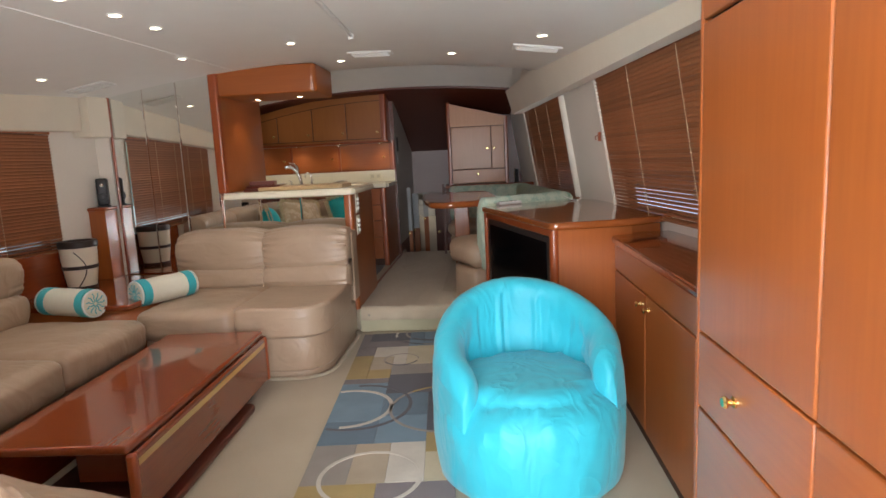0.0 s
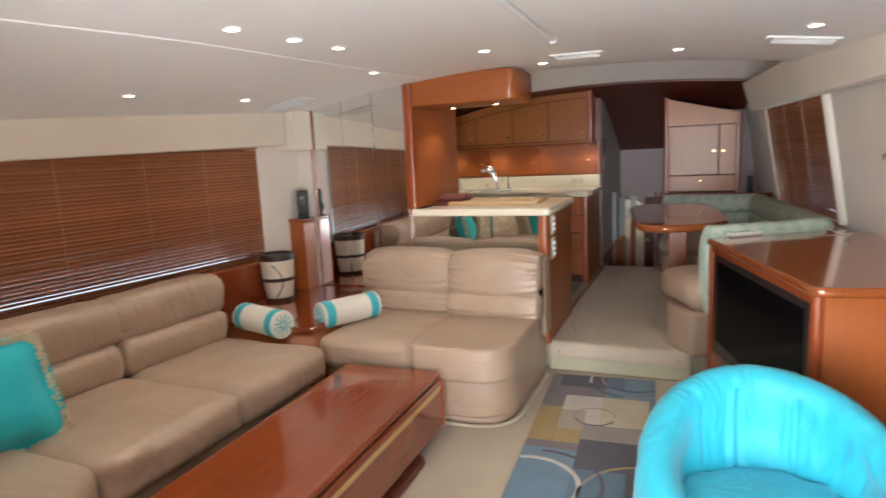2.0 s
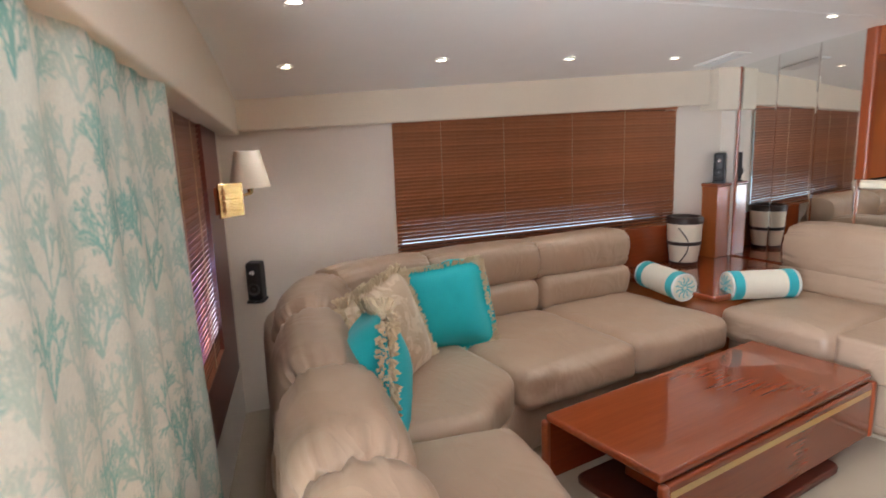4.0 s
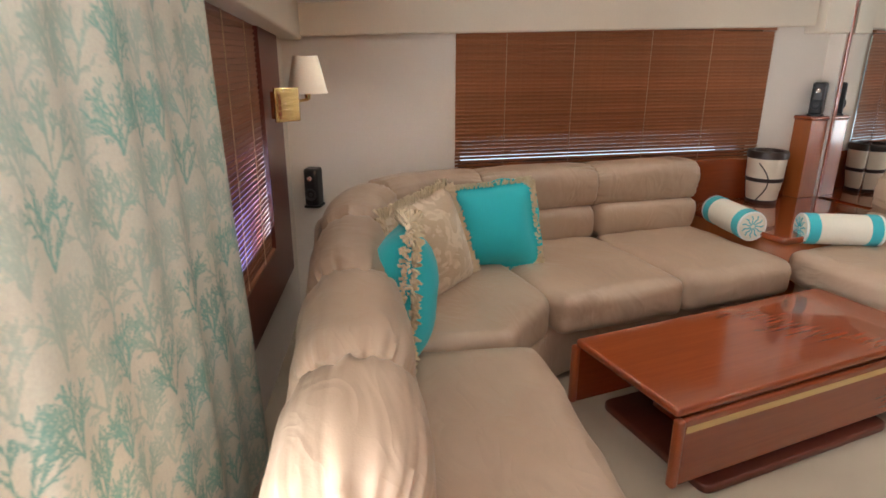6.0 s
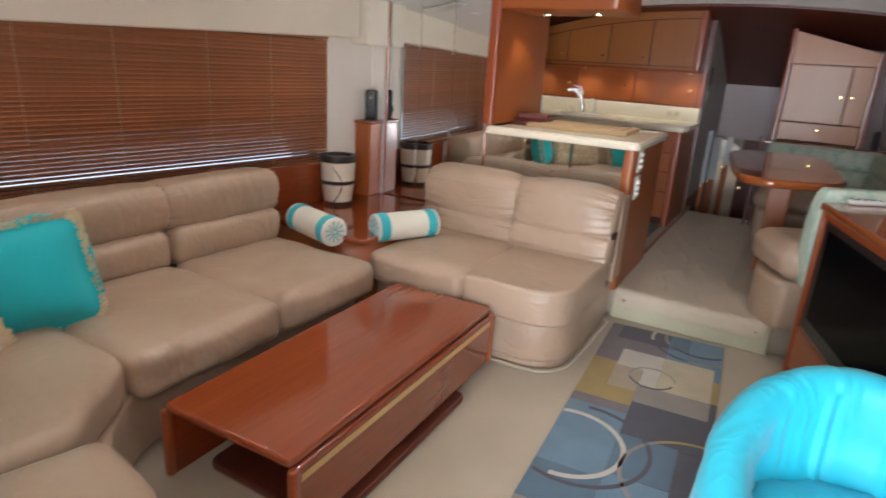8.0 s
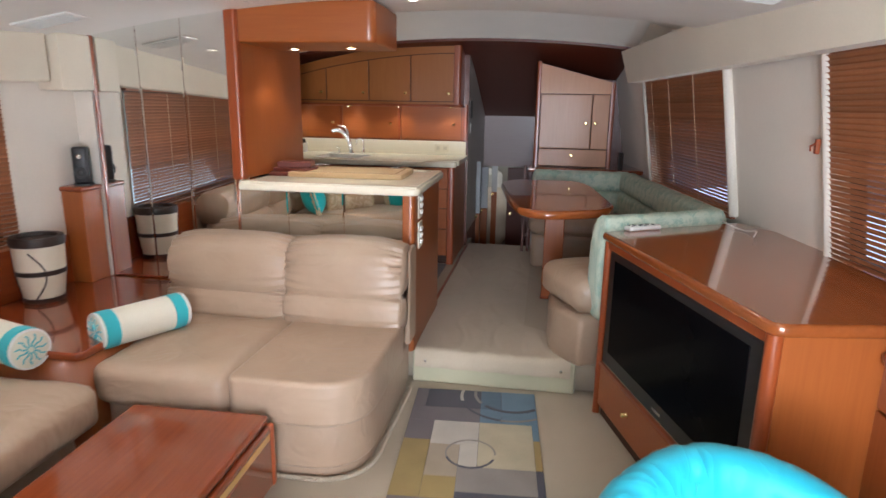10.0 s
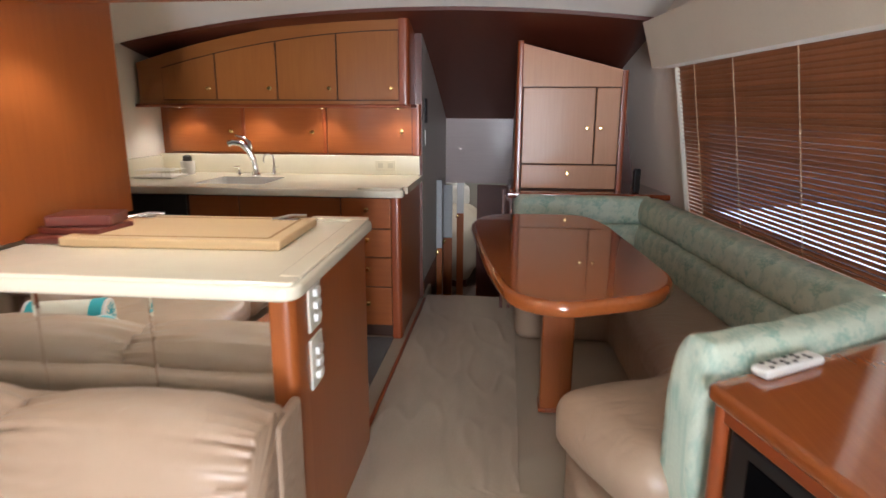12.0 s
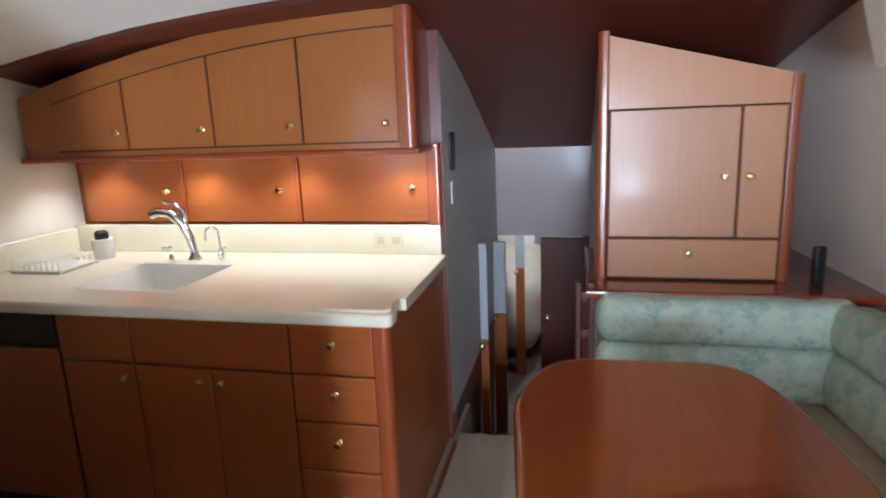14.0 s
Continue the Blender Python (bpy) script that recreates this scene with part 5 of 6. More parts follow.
def bevelled_glass(width, z0, z1, rim=0.009, fall=0.0007):
    """A sheet of mirror with a ground bevel along its edges, facing aft."""
    bm = bmesh.new()
    w = width / 2
    outer = [bm.verts.new((x, fall, z)) for x, z in ((-w, z0), (w, z0), (w, z1), (-w, z1))]
    inner = [bm.verts.new((x, 0, z)) for x, z in ((-w + rim, z0 + rim), (w - rim, z0 + rim), (w - rim, z1 - rim), (-w + rim, z1 - rim))]
    back = [bm.verts.new((v.co.x, 0.008, v.co.z)) for v in outer]
    bm.faces.new(inner), bm.faces.new(back)
    for i in range(4):
        k = (i + 1) % 4
        bm.faces.new((outer[i], outer[k], inner[k], inner[i])), bm.faces.new((outer[i], outer[k], back[k], back[i]))
    bmesh.ops.recalc_face_normals(bm, faces=bm.faces)
    return bm


def mirrors():
    for x0, x1 in ((-1.850, -1.585), (-1.583, -1.320), (-1.318, -1.055)):
        m = thing("wall_mirror", "tall frameless mirror with ground edges on the galley bulkhead", "mirror", group="mirror panels beside the galley")
        part("glass", turned(bevelled_glass(x1 - x0, 0.525, 2.03), ((x0 + x1) / 2, 4.484, 0), MIRROR_TURN[x0]), MIRROR, m)
    for x0, x1 in ((-1.05, -0.76), (-0.758, -0.44), (-0.438, -0.10)):
        m = thing("wall_mirror", "low frameless mirror under the galley counter behind the sofa", "mirror", group="mirror panels beside the galley")
        part("glass", turned(bevelled_glass(x1 - x0, 0.30, 1.075), ((x0 + x1) / 2, 4.503, 0), MIRROR_TURN[x0]), MIRROR, m)
    structure("mirror_edge", box(-1.862, -1.852, 4.470, 4.4955, 0.526, 2.03, 0.003), EDGE, "cherry strip at the edge of the mirrors", "trim")
    structure("wall_pilaster", box(-2.12, -1.870, 4.468, 4.4955, 0.526, 2.03), WALLPAPER, "cream fabric wall beside the mirrors", "wall")
    structure("wall_galley", box(-2.10, -1.052, 4.496, 4.54, 0.0, 2.0), WOOD_Z, "cherry bulkhead behind the mirrors", "wall")


mirrors()


# ---------------------------------------------------------------- galley peninsula and hood
def peninsula():
    c = thing("galley_peninsula", "cherry galley peninsula with a rounded corner post", "cabinet")
    part("body", box(-1.0, -0.085, 4.515, 5.26, 0.186, 1.075), WOOD_Z, c)
    part("end_panel", box(-0.085, -0.045, 4.56, 5.28, 0.19, 1.076, 0.004), WOOD_Z, c)
    part("corner_post", slab(rounded([(-0.105, 4.48), (-0.04, 4.48), (-0.04, 4.575), (-0.105, 4.575)], [0.006, 0.045, 0.006, 0.006], 8), 0.188, 1.077, 0.0), WOOD_Z, c)
    for z in (1.0, 0.83):
        s = part("switch_plate", box(-0.046, -0.038, 4.60, 4.70, z - 0.075, z + 0.075, 0.003), plain("cream_plate", (0.70, 0.66, 0.55), 0.4), c, "cream switch plate")
        for k in range(3):
            part("switch", box(-0.040, -0.026, 4.63, 4.67, z - 0.05 + 0.036 * k, z - 0.028 + 0.036 * k, 0.003), WHITE, s, "white rocker switch")
    top = rounded([(-1.0, 4.40), (0.0, 4.40), (-0.015, 5.31), (-1.0, 5.31)], [0.02, 0.06, 0.05, 0], 8)
    w = thing("peninsula_countertop", "thick cream countertop with a raised rim on the peninsula", "countertop")
    part("slab", slab(top, 1.078, 1.118, 0.012, 4), CORIAN, w)
    for nm, pts in (("rim", [(-1.0, 4.41), (-0.012, 4.41), (-0.012, 4.47), (-1.0, 4.47)]), ("rim", [(-0.072, 4.472), (-0.012, 4.472), (-0.025, 5.25), (-0.085, 5.25)]), ("rim", [(-0.25, 5.25), (-0.03, 5.25), (-0.03, 5.305), (-0.25, 5.305)])):
        part(nm, slab(rounded(pts, 0.015), 1.116, 1.127, 0.005, 2), CORIAN, w)


peninsula()


def cutting_board():
    b = thing("cutting_board", "pale maple cutting board with a juice groove on the countertop", "cutting board", (-0.52, 4.93, 1.1185), 2)
    part("board", box(-0.34, 0.34, -0.19, 0.21, 0.0, 0.030, 0.006, 2), BOARD, b)
    # groove is not cut: its shade is the darker colour of these flat strips
    for x0, x1, y0, y1 in ((-0.30, 0.30, -0.155, -0.145), (-0.30, 0.30, 0.165, 0.175), (-0.30, -0.29, -0.145, 0.165), (0.29, 0.30, -0.145, 0.165)):
        part("groove", box(x0, x1, y0, y1, 0.0292, 0.0306), plain("groove_shadow_wood", (0.40, 0.22, 0.09), 0.6), b)
    for x in (-0.26, 0.26):
        h = part("corkscrew_hook", tube([(x - 0.05, 0.12, 0.036), (x, 0.17, 0.044), (x + 0.05, 0.19, 0.040)], 0.005, 8), CHROME, b, "chrome clip")
        part("clip_plate", box(x - 0.035, x + 0.035, 0.13, 0.17, 0.030, 0.036, 0.002), CHROME, b, "chrome clip plate")


cutting_board()


def book_stack():
    c = wood("red_box_wood", (0.20, 0.045, 0.03), (0.13, 0.03, 0.02), "x", 0.4, 0.2)
    for k, (w, d, h, rz, z) in enumerate(((0.26, 0.20, 0.022, 4, 0), (0.22, 0.16, 0.022, -6, 0.0225), (0.20, 0.13, 0.035, 10, 0.045))):
        b = thing("wooden_trivet", "reddish wooden trivet stacked on the countertop", "trivet", (-0.86, 4.86 + 0.01 * k, 1.1185 + z), rz, group="stack of trivets")
        part("block", box(-w / 2, w / 2, -d / 2, d / 2, 0, h, 0.005), c, b)


book_stack()


def hood():
    h = thing("overhead_soffit", "cherry soffit with downlights and a side panel over the peninsula", "cabinet")
    part("side_panel", box(-1.05, -1.0, 4.50, 5.33, 1.128, 2.03), WOOD_Z, h)
    part("panel_edge", slab(rounded([(-1.06, 4.46), (-0.99, 4.46), (-0.99, 4.51), (-1.06, 4.51)], [0.02, 0.02, 0, 0]), 1.128, 2.03), EDGE, h)
    out = rounded([(-1.0, 4.49), (-0.25, 4.49), (-0.25, 4.98), (-1.0, 4.98)], [0, 0.05, 0.03, 0], 8)
    part("fascia", slab(out, 1.845, 2.05, 0.015, 3), WOOD_X, h)
    for x, y in ((-0.82, 4.83), (-0.46, 4.76)):
        part("light_trim", lathe([(0.034, 0), (0.034, -0.004), (0.026, -0.006), (0.024, 0)], 24, (x, y, 1.845)), BRASS, h)
        part("light_lens", lathe([(0.023, 0), (0.020, -0.003), (0, -0.004)], 20, (x, y, 1.8435)), GLOW, h, "glowing halogen lens")
        spot_lamp("soffit_light", (x, y, 1.82), 5.0)


hood()


# ---------------------------------------------------------------- galley against the forward bulkhead
def galley():
    c = thing("galley_base_cabinet", "cherry galley base cabinet with four drawers and doors", "cabinet")
    y = 6.44
    part("body", box(-1.98, -0.14, y + 0.016, 7.20, 0.19, 0.885), GAP, c, "dark carcass in the joints")
    part("top_rail", box(-1.98, -0.14, y + 0.016, y + 0.05, 0.886, 1.035), GAP, c)
    part("end_panel", box(-0.14, -0.115, y, 7.24, 0.187, 1.036, 0.004), WOOD_Z, c)
    part("corner_post", slab(rounded([(-0.165, y - 0.012), (-0.11, y - 0.012), (-0.11, y + 0.05), (-0.165, y + 0.05)], [0.004, 0.03, 0, 0], 6), 0.187, 1.035), EDGE, c)
    zs = [0.26, 0.50, 0.68, 0.85, 1.03]
    for z0, z1 in zip(zs, zs[1:]):
        d = front_panel("drawer", c, "y", y, -0.46, -0.17, z0 + 0.003, z1 - 0.003, WOOD_X)
        knob(d, (-0.31, y, (z0 + z1) / 2 + 0.02))
    for x0, x1 in ((-1.07, -0.466), (-1.38, -1.076)):
        front_panel("false_front", c, "y", y, x0, x1, 0.853, 1.027, WOOD_X)
    for x0, x1, kx in ((-0.765, -0.466, -0.725), (-1.07, -0.771, -0.81), (-1.38, -1.076, -1.11)):
        d = front_panel("door", c, "y", y, x0, x1, 0.26, 0.847, WOOD_Z)
        knob(d, (kx, y, 0.80))
    part("plinth", box(-1.97, -0.16, y + 0.03, 7.1, 0.186, 0.255), EDGE, c)
    dw = thing("dishwasher", "black-topped built-in dishwasher with a cherry front", "dishwasher")
    part("control_strip", box(-1.97, -1.40, y - 0.004, y + 0.014, 0.90, 1.027, 0.004), BLACK, dw)
    part("door_panel", box(-1.97, -1.40, y, y + 0.014, 0.26, 0.89, 0.004), WOOD_Z, dw)
    ct = thing("galley_countertop", "cream countertop with a moulded sink and backsplash", "countertop")
    x0, x1, y0, y1, z0, z1 = -2.0, -0.09, 6.40, 7.22, 1.038, 1.080
    sx0, sx1, sy0, sy1 = -1.42, -0.98, 6.58, 6.98
    part("front_strip", box(x0, x1 - 0.03, y0 + 0.02, sy0, z0, z1), CORIAN, ct)
    part("front_edge", slab(rounded([(x0, y0), (x1, y0), (x1, y0 + 0.06), (x0, y0 + 0.06)], [0, 0.05, 0, 0], 8), z0 - 0.002, z1 + 0.001, 0.012, 4), CORIAN, ct)
    part("right_strip", box(sx1, x1 - 0.003, sy0, sy1, z0, z1), CORIAN, ct)
    part("left_strip", box(x0, sx0, sy0, sy1, z0, z1), CORIAN, ct)
    part("back_strip", box(x0, x1 - 0.003, sy1, y1, z0, z1), CORIAN, ct)
    part("raised_rim", slab(rounded([(-0.36, y0 + 0.02), (x1 - 0.012, y0 + 0.02), (x1 - 0.012, y0 + 0.075), (-0.36, y0 + 0.075)], [0.01, 0.04, 0.01, 0.01]), z1 - 0.001, z1 + 0.010, 0.005, 2), CORIAN, ct)
    bm = bmesh.new()
    inset = 0.035
    top = [bm.verts.new(p) for p in ((sx0, sy0, z1 - 0.001), (sx1, sy0, z1 - 0.001), (sx1, sy1, z1 - 0.001), (sx0, sy1, z1 - 0.001))]
    low = [bm.verts.new(p) for p in ((sx0 + inset, sy0 + inset, 0.90), (sx1 - inset, sy0 + inset, 0.90), (sx1 - inset, sy1 - inset, 0.90), (sx0 + inset, sy1 - inset, 0.90))]
    for i in range(4):
        bm.faces.new((top[i], top[(i + 1) % 4], low[(i + 1) % 4], low[i]))
    bm.faces.new(low[::-1])
    bmesh.ops.bevel(bm, geom=[e for e in bm.edges if not e.is_boundary], offset=0.03, segments=4, affect="EDGES", profile=0.5)
    smooth(bm, 1.2)
    sink = part("sink", bm, plain("white_sink", (0.86, 0.84, 0.78), 0.2, coat=0.4), ct, "white moulded sink bowl")
    part("drain", lathe([(0.035, 0.902), (0.03, 0.906), (0, 0.904)], 20, (-1.2, 6.8, 0)), CHROME, sink, "chrome drain")
    part("backsplash", slab(rounded([(x0, 7.215), (-0.115, 7.215), (-0.115, 7.24), (x0, 7.24)], 0.0), 1.079, 1.212, 0.006), CORIAN, ct)
    part("side_splash", box(-2.0, -1.98, 6.45, 7.214, 1.080, 1.20, 0.004), CORIAN, ct)
    o = thing("wall_outlet", "cream double power socket on the backsplash", "outlet")
    part("plate", box(-0.42, -0.28, 7.209, 7.214, 1.11, 1.18, 0.002), plain("almond_plate", (0.74, 0.66, 0.48), 0.4), o)
    for x in (-0.385, -0.315):
        part("socket", box(x - 0.018, x + 0.018, 7.2075, 7.2095, 1.128, 1.162, 0.001), plain("almond_socket", (0.60, 0.53, 0.38), 0.4), o)
    f = thing("faucet", "chrome single-lever kitchen faucet with a pull-out spout", "faucet", (-1.22, 7.06, 1.081), 0)
    part("base", lathe([(0.032, 0), (0.032, 0.008), (0.022, 0.02), (0.018, 0.05), (0, 0.05)], 20), CHROME, f)
    part("neck", tube([(0, 0, 0.03), (-0.012, 0, 0.10), (-0.04, -0.01, 0.17), (-0.085, -0.02, 0.215), (-0.135, -0.035, 0.225), (-0.165, -0.045, 0.212)], [0.02, 0.02, 0.021, 0.021, 0.02, 0.021], 12), CHROME, f)
    part("lever", tube([(-0.03, 0, 0.175), (-0.035, 0.0, 0.225), (-0.07, -0.005, 0.255), (-0.125, -0.01, 0.268)], [0.02, 0.015, 0.009, 0.007], 10), CHROME, f)
    f2 = thing("filter_tap", "small chrome gooseneck filter tap", "faucet", (-1.10, 7.08, 1.081))
    part("base", lathe([(0.014, 0), (0.014, 0.03), (0.009, 0.05), (0, 0.05)], 14), CHROME, f2)
    part("gooseneck", tube([(0, 0, 0.04), (0, 0, 0.11)] + [(p[0], p[1], p[2]) for p in arc(-0.035, 0, 0.11, 0.035, 0, 170, 8)] + [(-0.072, 0, 0.085)], 0.006, 8), CHROME, f2)
    part("lever", tube([(0.0, 0, 0.05), (0.03, -0.01, 0.055)], 0.005, 8), CHROME, f2)
    s = thing("soap_dispenser", "small chrome soap pump beside the sink", "soap dispenser", (-1.335, 7.05, 1.081))
    part("pump", lathe([(0.014, 0), (0.014, 0.015), (0.007, 0.025), (0.007, 0.05), (0.012, 0.06), (0, 0.065)], 14), CHROME, s)
    part("spout", tube([(0, 0, 0.055), (-0.03, -0.02, 0.058)], 0.005, 8), CHROME, s)
    r = thing("dish_rack", "low white wire dish rack on the counter", "dish rack", (-1.80, 6.88, 1.081))
    wr = plain("white_wire", (0.80, 0.78, 0.72), 0.4)
    part("tray", box(-0.13, 0.13, -0.11, 0.11, 0.0, 0.012, 0.004), wr, r)
    for k in range(9):
        part("wire", tube([(-0.12 + 0.03 * k, -0.10, 0.012), (-0.12 + 0.03 * k, -0.10, 0.05), (-0.12 + 0.03 * k, 0.10, 0.05), (-0.12 + 0.03 * k, 0.10, 0.012)], 0.0025, 6), wr, r)
    j = thing("canister", "small white canister with a black lid on the counter", "canister", (-1.72, 7.08, 1.081))
    part("pot", lathe([(0, 0), (0.045, 0), (0.048, 0.09), (0, 0.09)], 20), WHITE, j)
    part("lid", lathe([(0.03, 0.09), (0.03, 0.12), (0.02, 0.13), (0, 0.13)], 18), BLACK, j, "black lid")


galley()


def mid_cabinet():
    c = thing("backsplash_lockers", "row of three cherry lockers with lit niches above the counter", "cabinet")
    part("back", box(-1.95, -0.115, 7.265, 7.30, 1.213, 1.56), WOOD_Z, c)
    part("end_post", slab(rounded([(-0.16, 7.215), (-0.105, 7.215), (-0.105, 7.30), (-0.16, 7.30)], [0, 0.02, 0, 0]), 1.213, 1.56), EDGE, c)
    for x0, x1 in ((-1.93, -1.385), (-1.36, -0.795), (-0.765, -0.165)):
        d = front_panel("door", c, "y", 7.245, x0, x1, 1.222, 1.54, WOOD_X)
        knob(d, (x1 - 0.075, 7.245, 1.37))
    for x in (-1.3725, -0.78):
        part("divider", box(x - 0.012, x + 0.012, 7.235, 7.27, 1.213, 1.56, 0.003), EDGE, c)


mid_cabinet()


def top_z(x):
    """The curved top line of the upper lockers."""
    return 1.955 + 0.05 - 0.082 * (x + 0.15) ** 2


def arched(x0, x1, z0, y0, y1, drop=0.0, n=8, bevel=0.0):
    bm = bmesh.new()
    pts = [(x0, z0), (x1, z0)] + [(x1 + (x0 - x1) * k / n, top_z(x1 + (x0 - x1) * k / n) - drop) for k in range(n + 1)]
    f = bm.faces.new([bm.verts.new((x, y0, z)) for x, z in pts])
    up = bmesh.ops.extrude_face_region(bm, geom=[f])
    bmesh.ops.translate(bm, vec=(0, y1 - y0, 0), verts=[g for g in up["geom"] if isinstance(g, bmesh.types.BMVert)])
    bmesh.ops.recalc_face_normals(bm, faces=bm.faces)
    if bevel:
        bmesh.ops.bevel(bm, geom=[e for e in bm.edges if abs(e.verts[0].co.y - y0) < 1e-5 and abs(e.verts[1].co.y - y0) < 1e-5], offset=bevel, segments=2, affect="EDGES", clamp_overlap=True)
    return bm


def upper_cabinet():
    c = thing("upper_galley_lockers", "cherry wall lockers with an arched top line over the galley", "cabinet")
    part("body", arched(-1.98, -0.17, 1.575, 7.022, 7.30, -0.09), HONEY_X, c)
    part("face_frame", arched(-1.98, -0.20, 1.555, 7.012, 7.024, -0.09), HONEY_X, c)
    part("corner_post", slab(rounded([(-0.21, 6.995), (-0.145, 6.995), (-0.145, 7.30), (-0.21, 7.30)], [0, 0.04, 0, 0], 6), 1.55, 2.12), EDGE, c)
    for x0, x1 in ((-1.80, -1.435), (-1.425, -1.02), (-1.01, -0.62), (-0.61, -0.215)):
        part("joint", arched(x0 - 0.006, x1 + 0.006, 1.578, 7.0105, 7.013, -0.008), GAP, c)
        d = part("door", arched(x0, x1, 1.585, 7.0, 7.012, 0.0, bevel=0.003), HONEY, c)
        knob(d, (x1 - 0.045, 7.0, 1.655))
    part("light_rail", box(-2.0, -0.13, 6.985, 7.30, 1.533, 1.556, 0.008, 3), EDGE, c)
    for x in (-1.75, -1.24, -0.75, -0.24):
        part("light_trim", lathe([(0.032, 0), (0.032, -0.004), (0.024, -0.005), (0.022, 0)], 20, (x, 7.10, 1.533)), BRASS, c)
        part("light_lens", lathe([(0.021, 0), (0.018, -0.003), (0, -0.004)], 16, (x, 7.10, 1.5315)), GLOW, c, "glowing halogen lens")
        spot_lamp("locker_light", (x, 7.10, 1.515), 2.9, 140)


upper_cabinet()
structure("galley_mat", box(-1.9, -0.16, 5.55, 6.42, 0.186, 0.196, 0.003), cloth("galley_mat_cloth", (0.16, 0.16, 0.17), (0.09, 0.085, 0.09), 120, 0.95, 0.5, 5.0), "dark patterned mat on the galley floor", "mat")
structure("walkway_edge", box(-0.088, -0.070, 5.29, 7.2, 0.186, 0.200, 0.004), EDGE, "cherry edging strip along the walkway", "trim")

# bulkhead behind the galley and the sides of the passage
structure("wall_north_galley", box(-2.2, -0.10, 7.302, 7.36, 0.0, 2.2), WOOD_Z, "cherry bulkhead behind the galley", "wall")


def sloped_wall(x0, x1, y0, y1, zb, zt0, zt1):
    bm = bmesh.new()
    vs = []
    for x in (x0, x1):
        vs.append([bm.verts.new((x, y0, zb)), bm.verts.new((x, y1, zb)), bm.verts.new((x, y1, zt1)), bm.verts.new((x, y0, zt0))])
    bm.faces.new(vs[0]), bm.faces.new(vs[1])
    for i in range(4):
        bm.faces.new((vs[0][i], vs[0][(i + 1) % 4], vs[1][(i + 1) % 4], vs[1][i]))
    bmesh.ops.recalc_face_normals(bm, faces=bm.faces)
    return bm


structure("passage_wall_west", sloped_wall(-0.16, -0.098, 7.242, 8.92, 0.30, 2.06, 1.44), GREYWALL, "grey laminate side wall of the companionway", "wall")
structure("passage_wall_west_base", sloped_wall(-0.165, -0.103, 7.242, 8.9, -0.6, 0.30, 0.30), DARKWOOD, "dark wooden lower part of the companionway side", "wall")
structure("passage_trim", box(-0.170, -0.097, 7.2405, 7.2418, 0.19, 2.05), DARKWOOD, "dark edge of the companionway wall", "trim")
structure("passage_wall_east", sloped_wall(0.542, 0.588, 7.185, 8.92, -0.6, 1.94, 1.40), GREYWALL, "grey laminate side wall of the companionway", "wall")
structure("header_panel", box(-0.25, 0.56, 8.90, 8.95, 0.83, 1.47), PINKWALL, "pale laminate panel above the lower doorways", "wall")
structure("passage_end", box(-1.6, 1.8, 12.0, 12.1, -0.6, 1.6), plain("cabin_wall", (0.45, 0.42, 0.36), 0.6), "pale end wall of the forward cabin", "wall")
for x0, x1 in ((-1.62, -1.56), (1.62, 1.68)):
    structure("lower_wall", box(x0, x1, 8.9, 12.05, -0.6, 1.6), plain("lower_wall_paint", (0.42, 0.38, 0.32), 0.6), "pale side wall of the forward cabin", "wall")
structure("lower_bulkhead", box(-1.62, -0.22, 8.95, 9.0, -0.6, 1.6), DARKWOOD, "dark bulkhead beside the lower passage", "wall")
structure("lower_bulkhead", box(0.5, 1.68, 8.95, 9.0, -0.6, 1.6), DARKWOOD, "dark bulkhead beside the lower passage", "wall")
structure("lower_ceiling", box(-1.62, 1.68, 8.94, 12.1, 1.40, 1.46), VINYL, "cream ceiling of the forward cabin", "ceiling")
for k in range(3):
    structure("companion_step", box(-0.095, 0.52, 7.30 + 0.26 * k, 7.56 + 0.26 * k, -0.6, -0.01 - 0.18 * k, 0.01), DARKWOOD, "dark wooden companionway tread", "step")


def lower_door(x0, x1, y, rz, mat, label):
    d = thing("cabin_door", label, "door", (x0, y, -0.55), rz, kind="structure")
    part("leaf", box(0, x1 - x0, 0, 0.03, 0, 1.37, 0.004), mat, d)
    part("handle", lathe([(0.02, 0), (0.02, 0.01), (0.008, 0.02), (0.008, 0.04), (0.022, 0.05), (0.02, 0.07), (0, 0.075)], 14, (0.05, 0, 0.80), pose(0, 0, 0, 90)), BRASS, d, "brass door knob")


DOORPALE = plain("white_door_paint", (0.50, 0.52, 0.54), 0.45)
lower_door(0.21, 0.50, 8.86, -4, DARKWOOD, "dark cabin door at the side of the passage")


def door_post(x0, x1, y, split, foot, top, label):
    """The edge of an open cabin door: white lining above, cherry below."""
    d = thing("cabin_door", label, "door", (x0, y, foot), 0, kind="structure")
    part("leaf_upper", box(0, x1 - x0, 0, 0.04, split - foot, top - foot, 0.004), DOORPALE, d, "white lining")
    part("leaf_lower", box(0, x1 - x0, 0, 0.04, 0, split - foot - 0.003, 0.004), WOOD_Z, d, "cherry lower panel")
    part("handle", lathe([(0.016, 0), (0.016, 0.008), (0.007, 0.016), (0.007, 0.032), (0.018, 0.042), (0.016, 0.056), (0, 0.06)], 14, (0.012, 0, split - foot - 0.03), pose(0, 0, 0, 90)), BRASS, d, "brass door knob")


door_post(-0.092, -0.045, 8.05, 0.37, -0.37, 0.95, "white-lined cabin door standing open beside the steps")
door_post(-0.094, -0.010, 8.62, 0.34, -0.55, 0.84, "white-lined cabin door standing ajar in the lower passage")
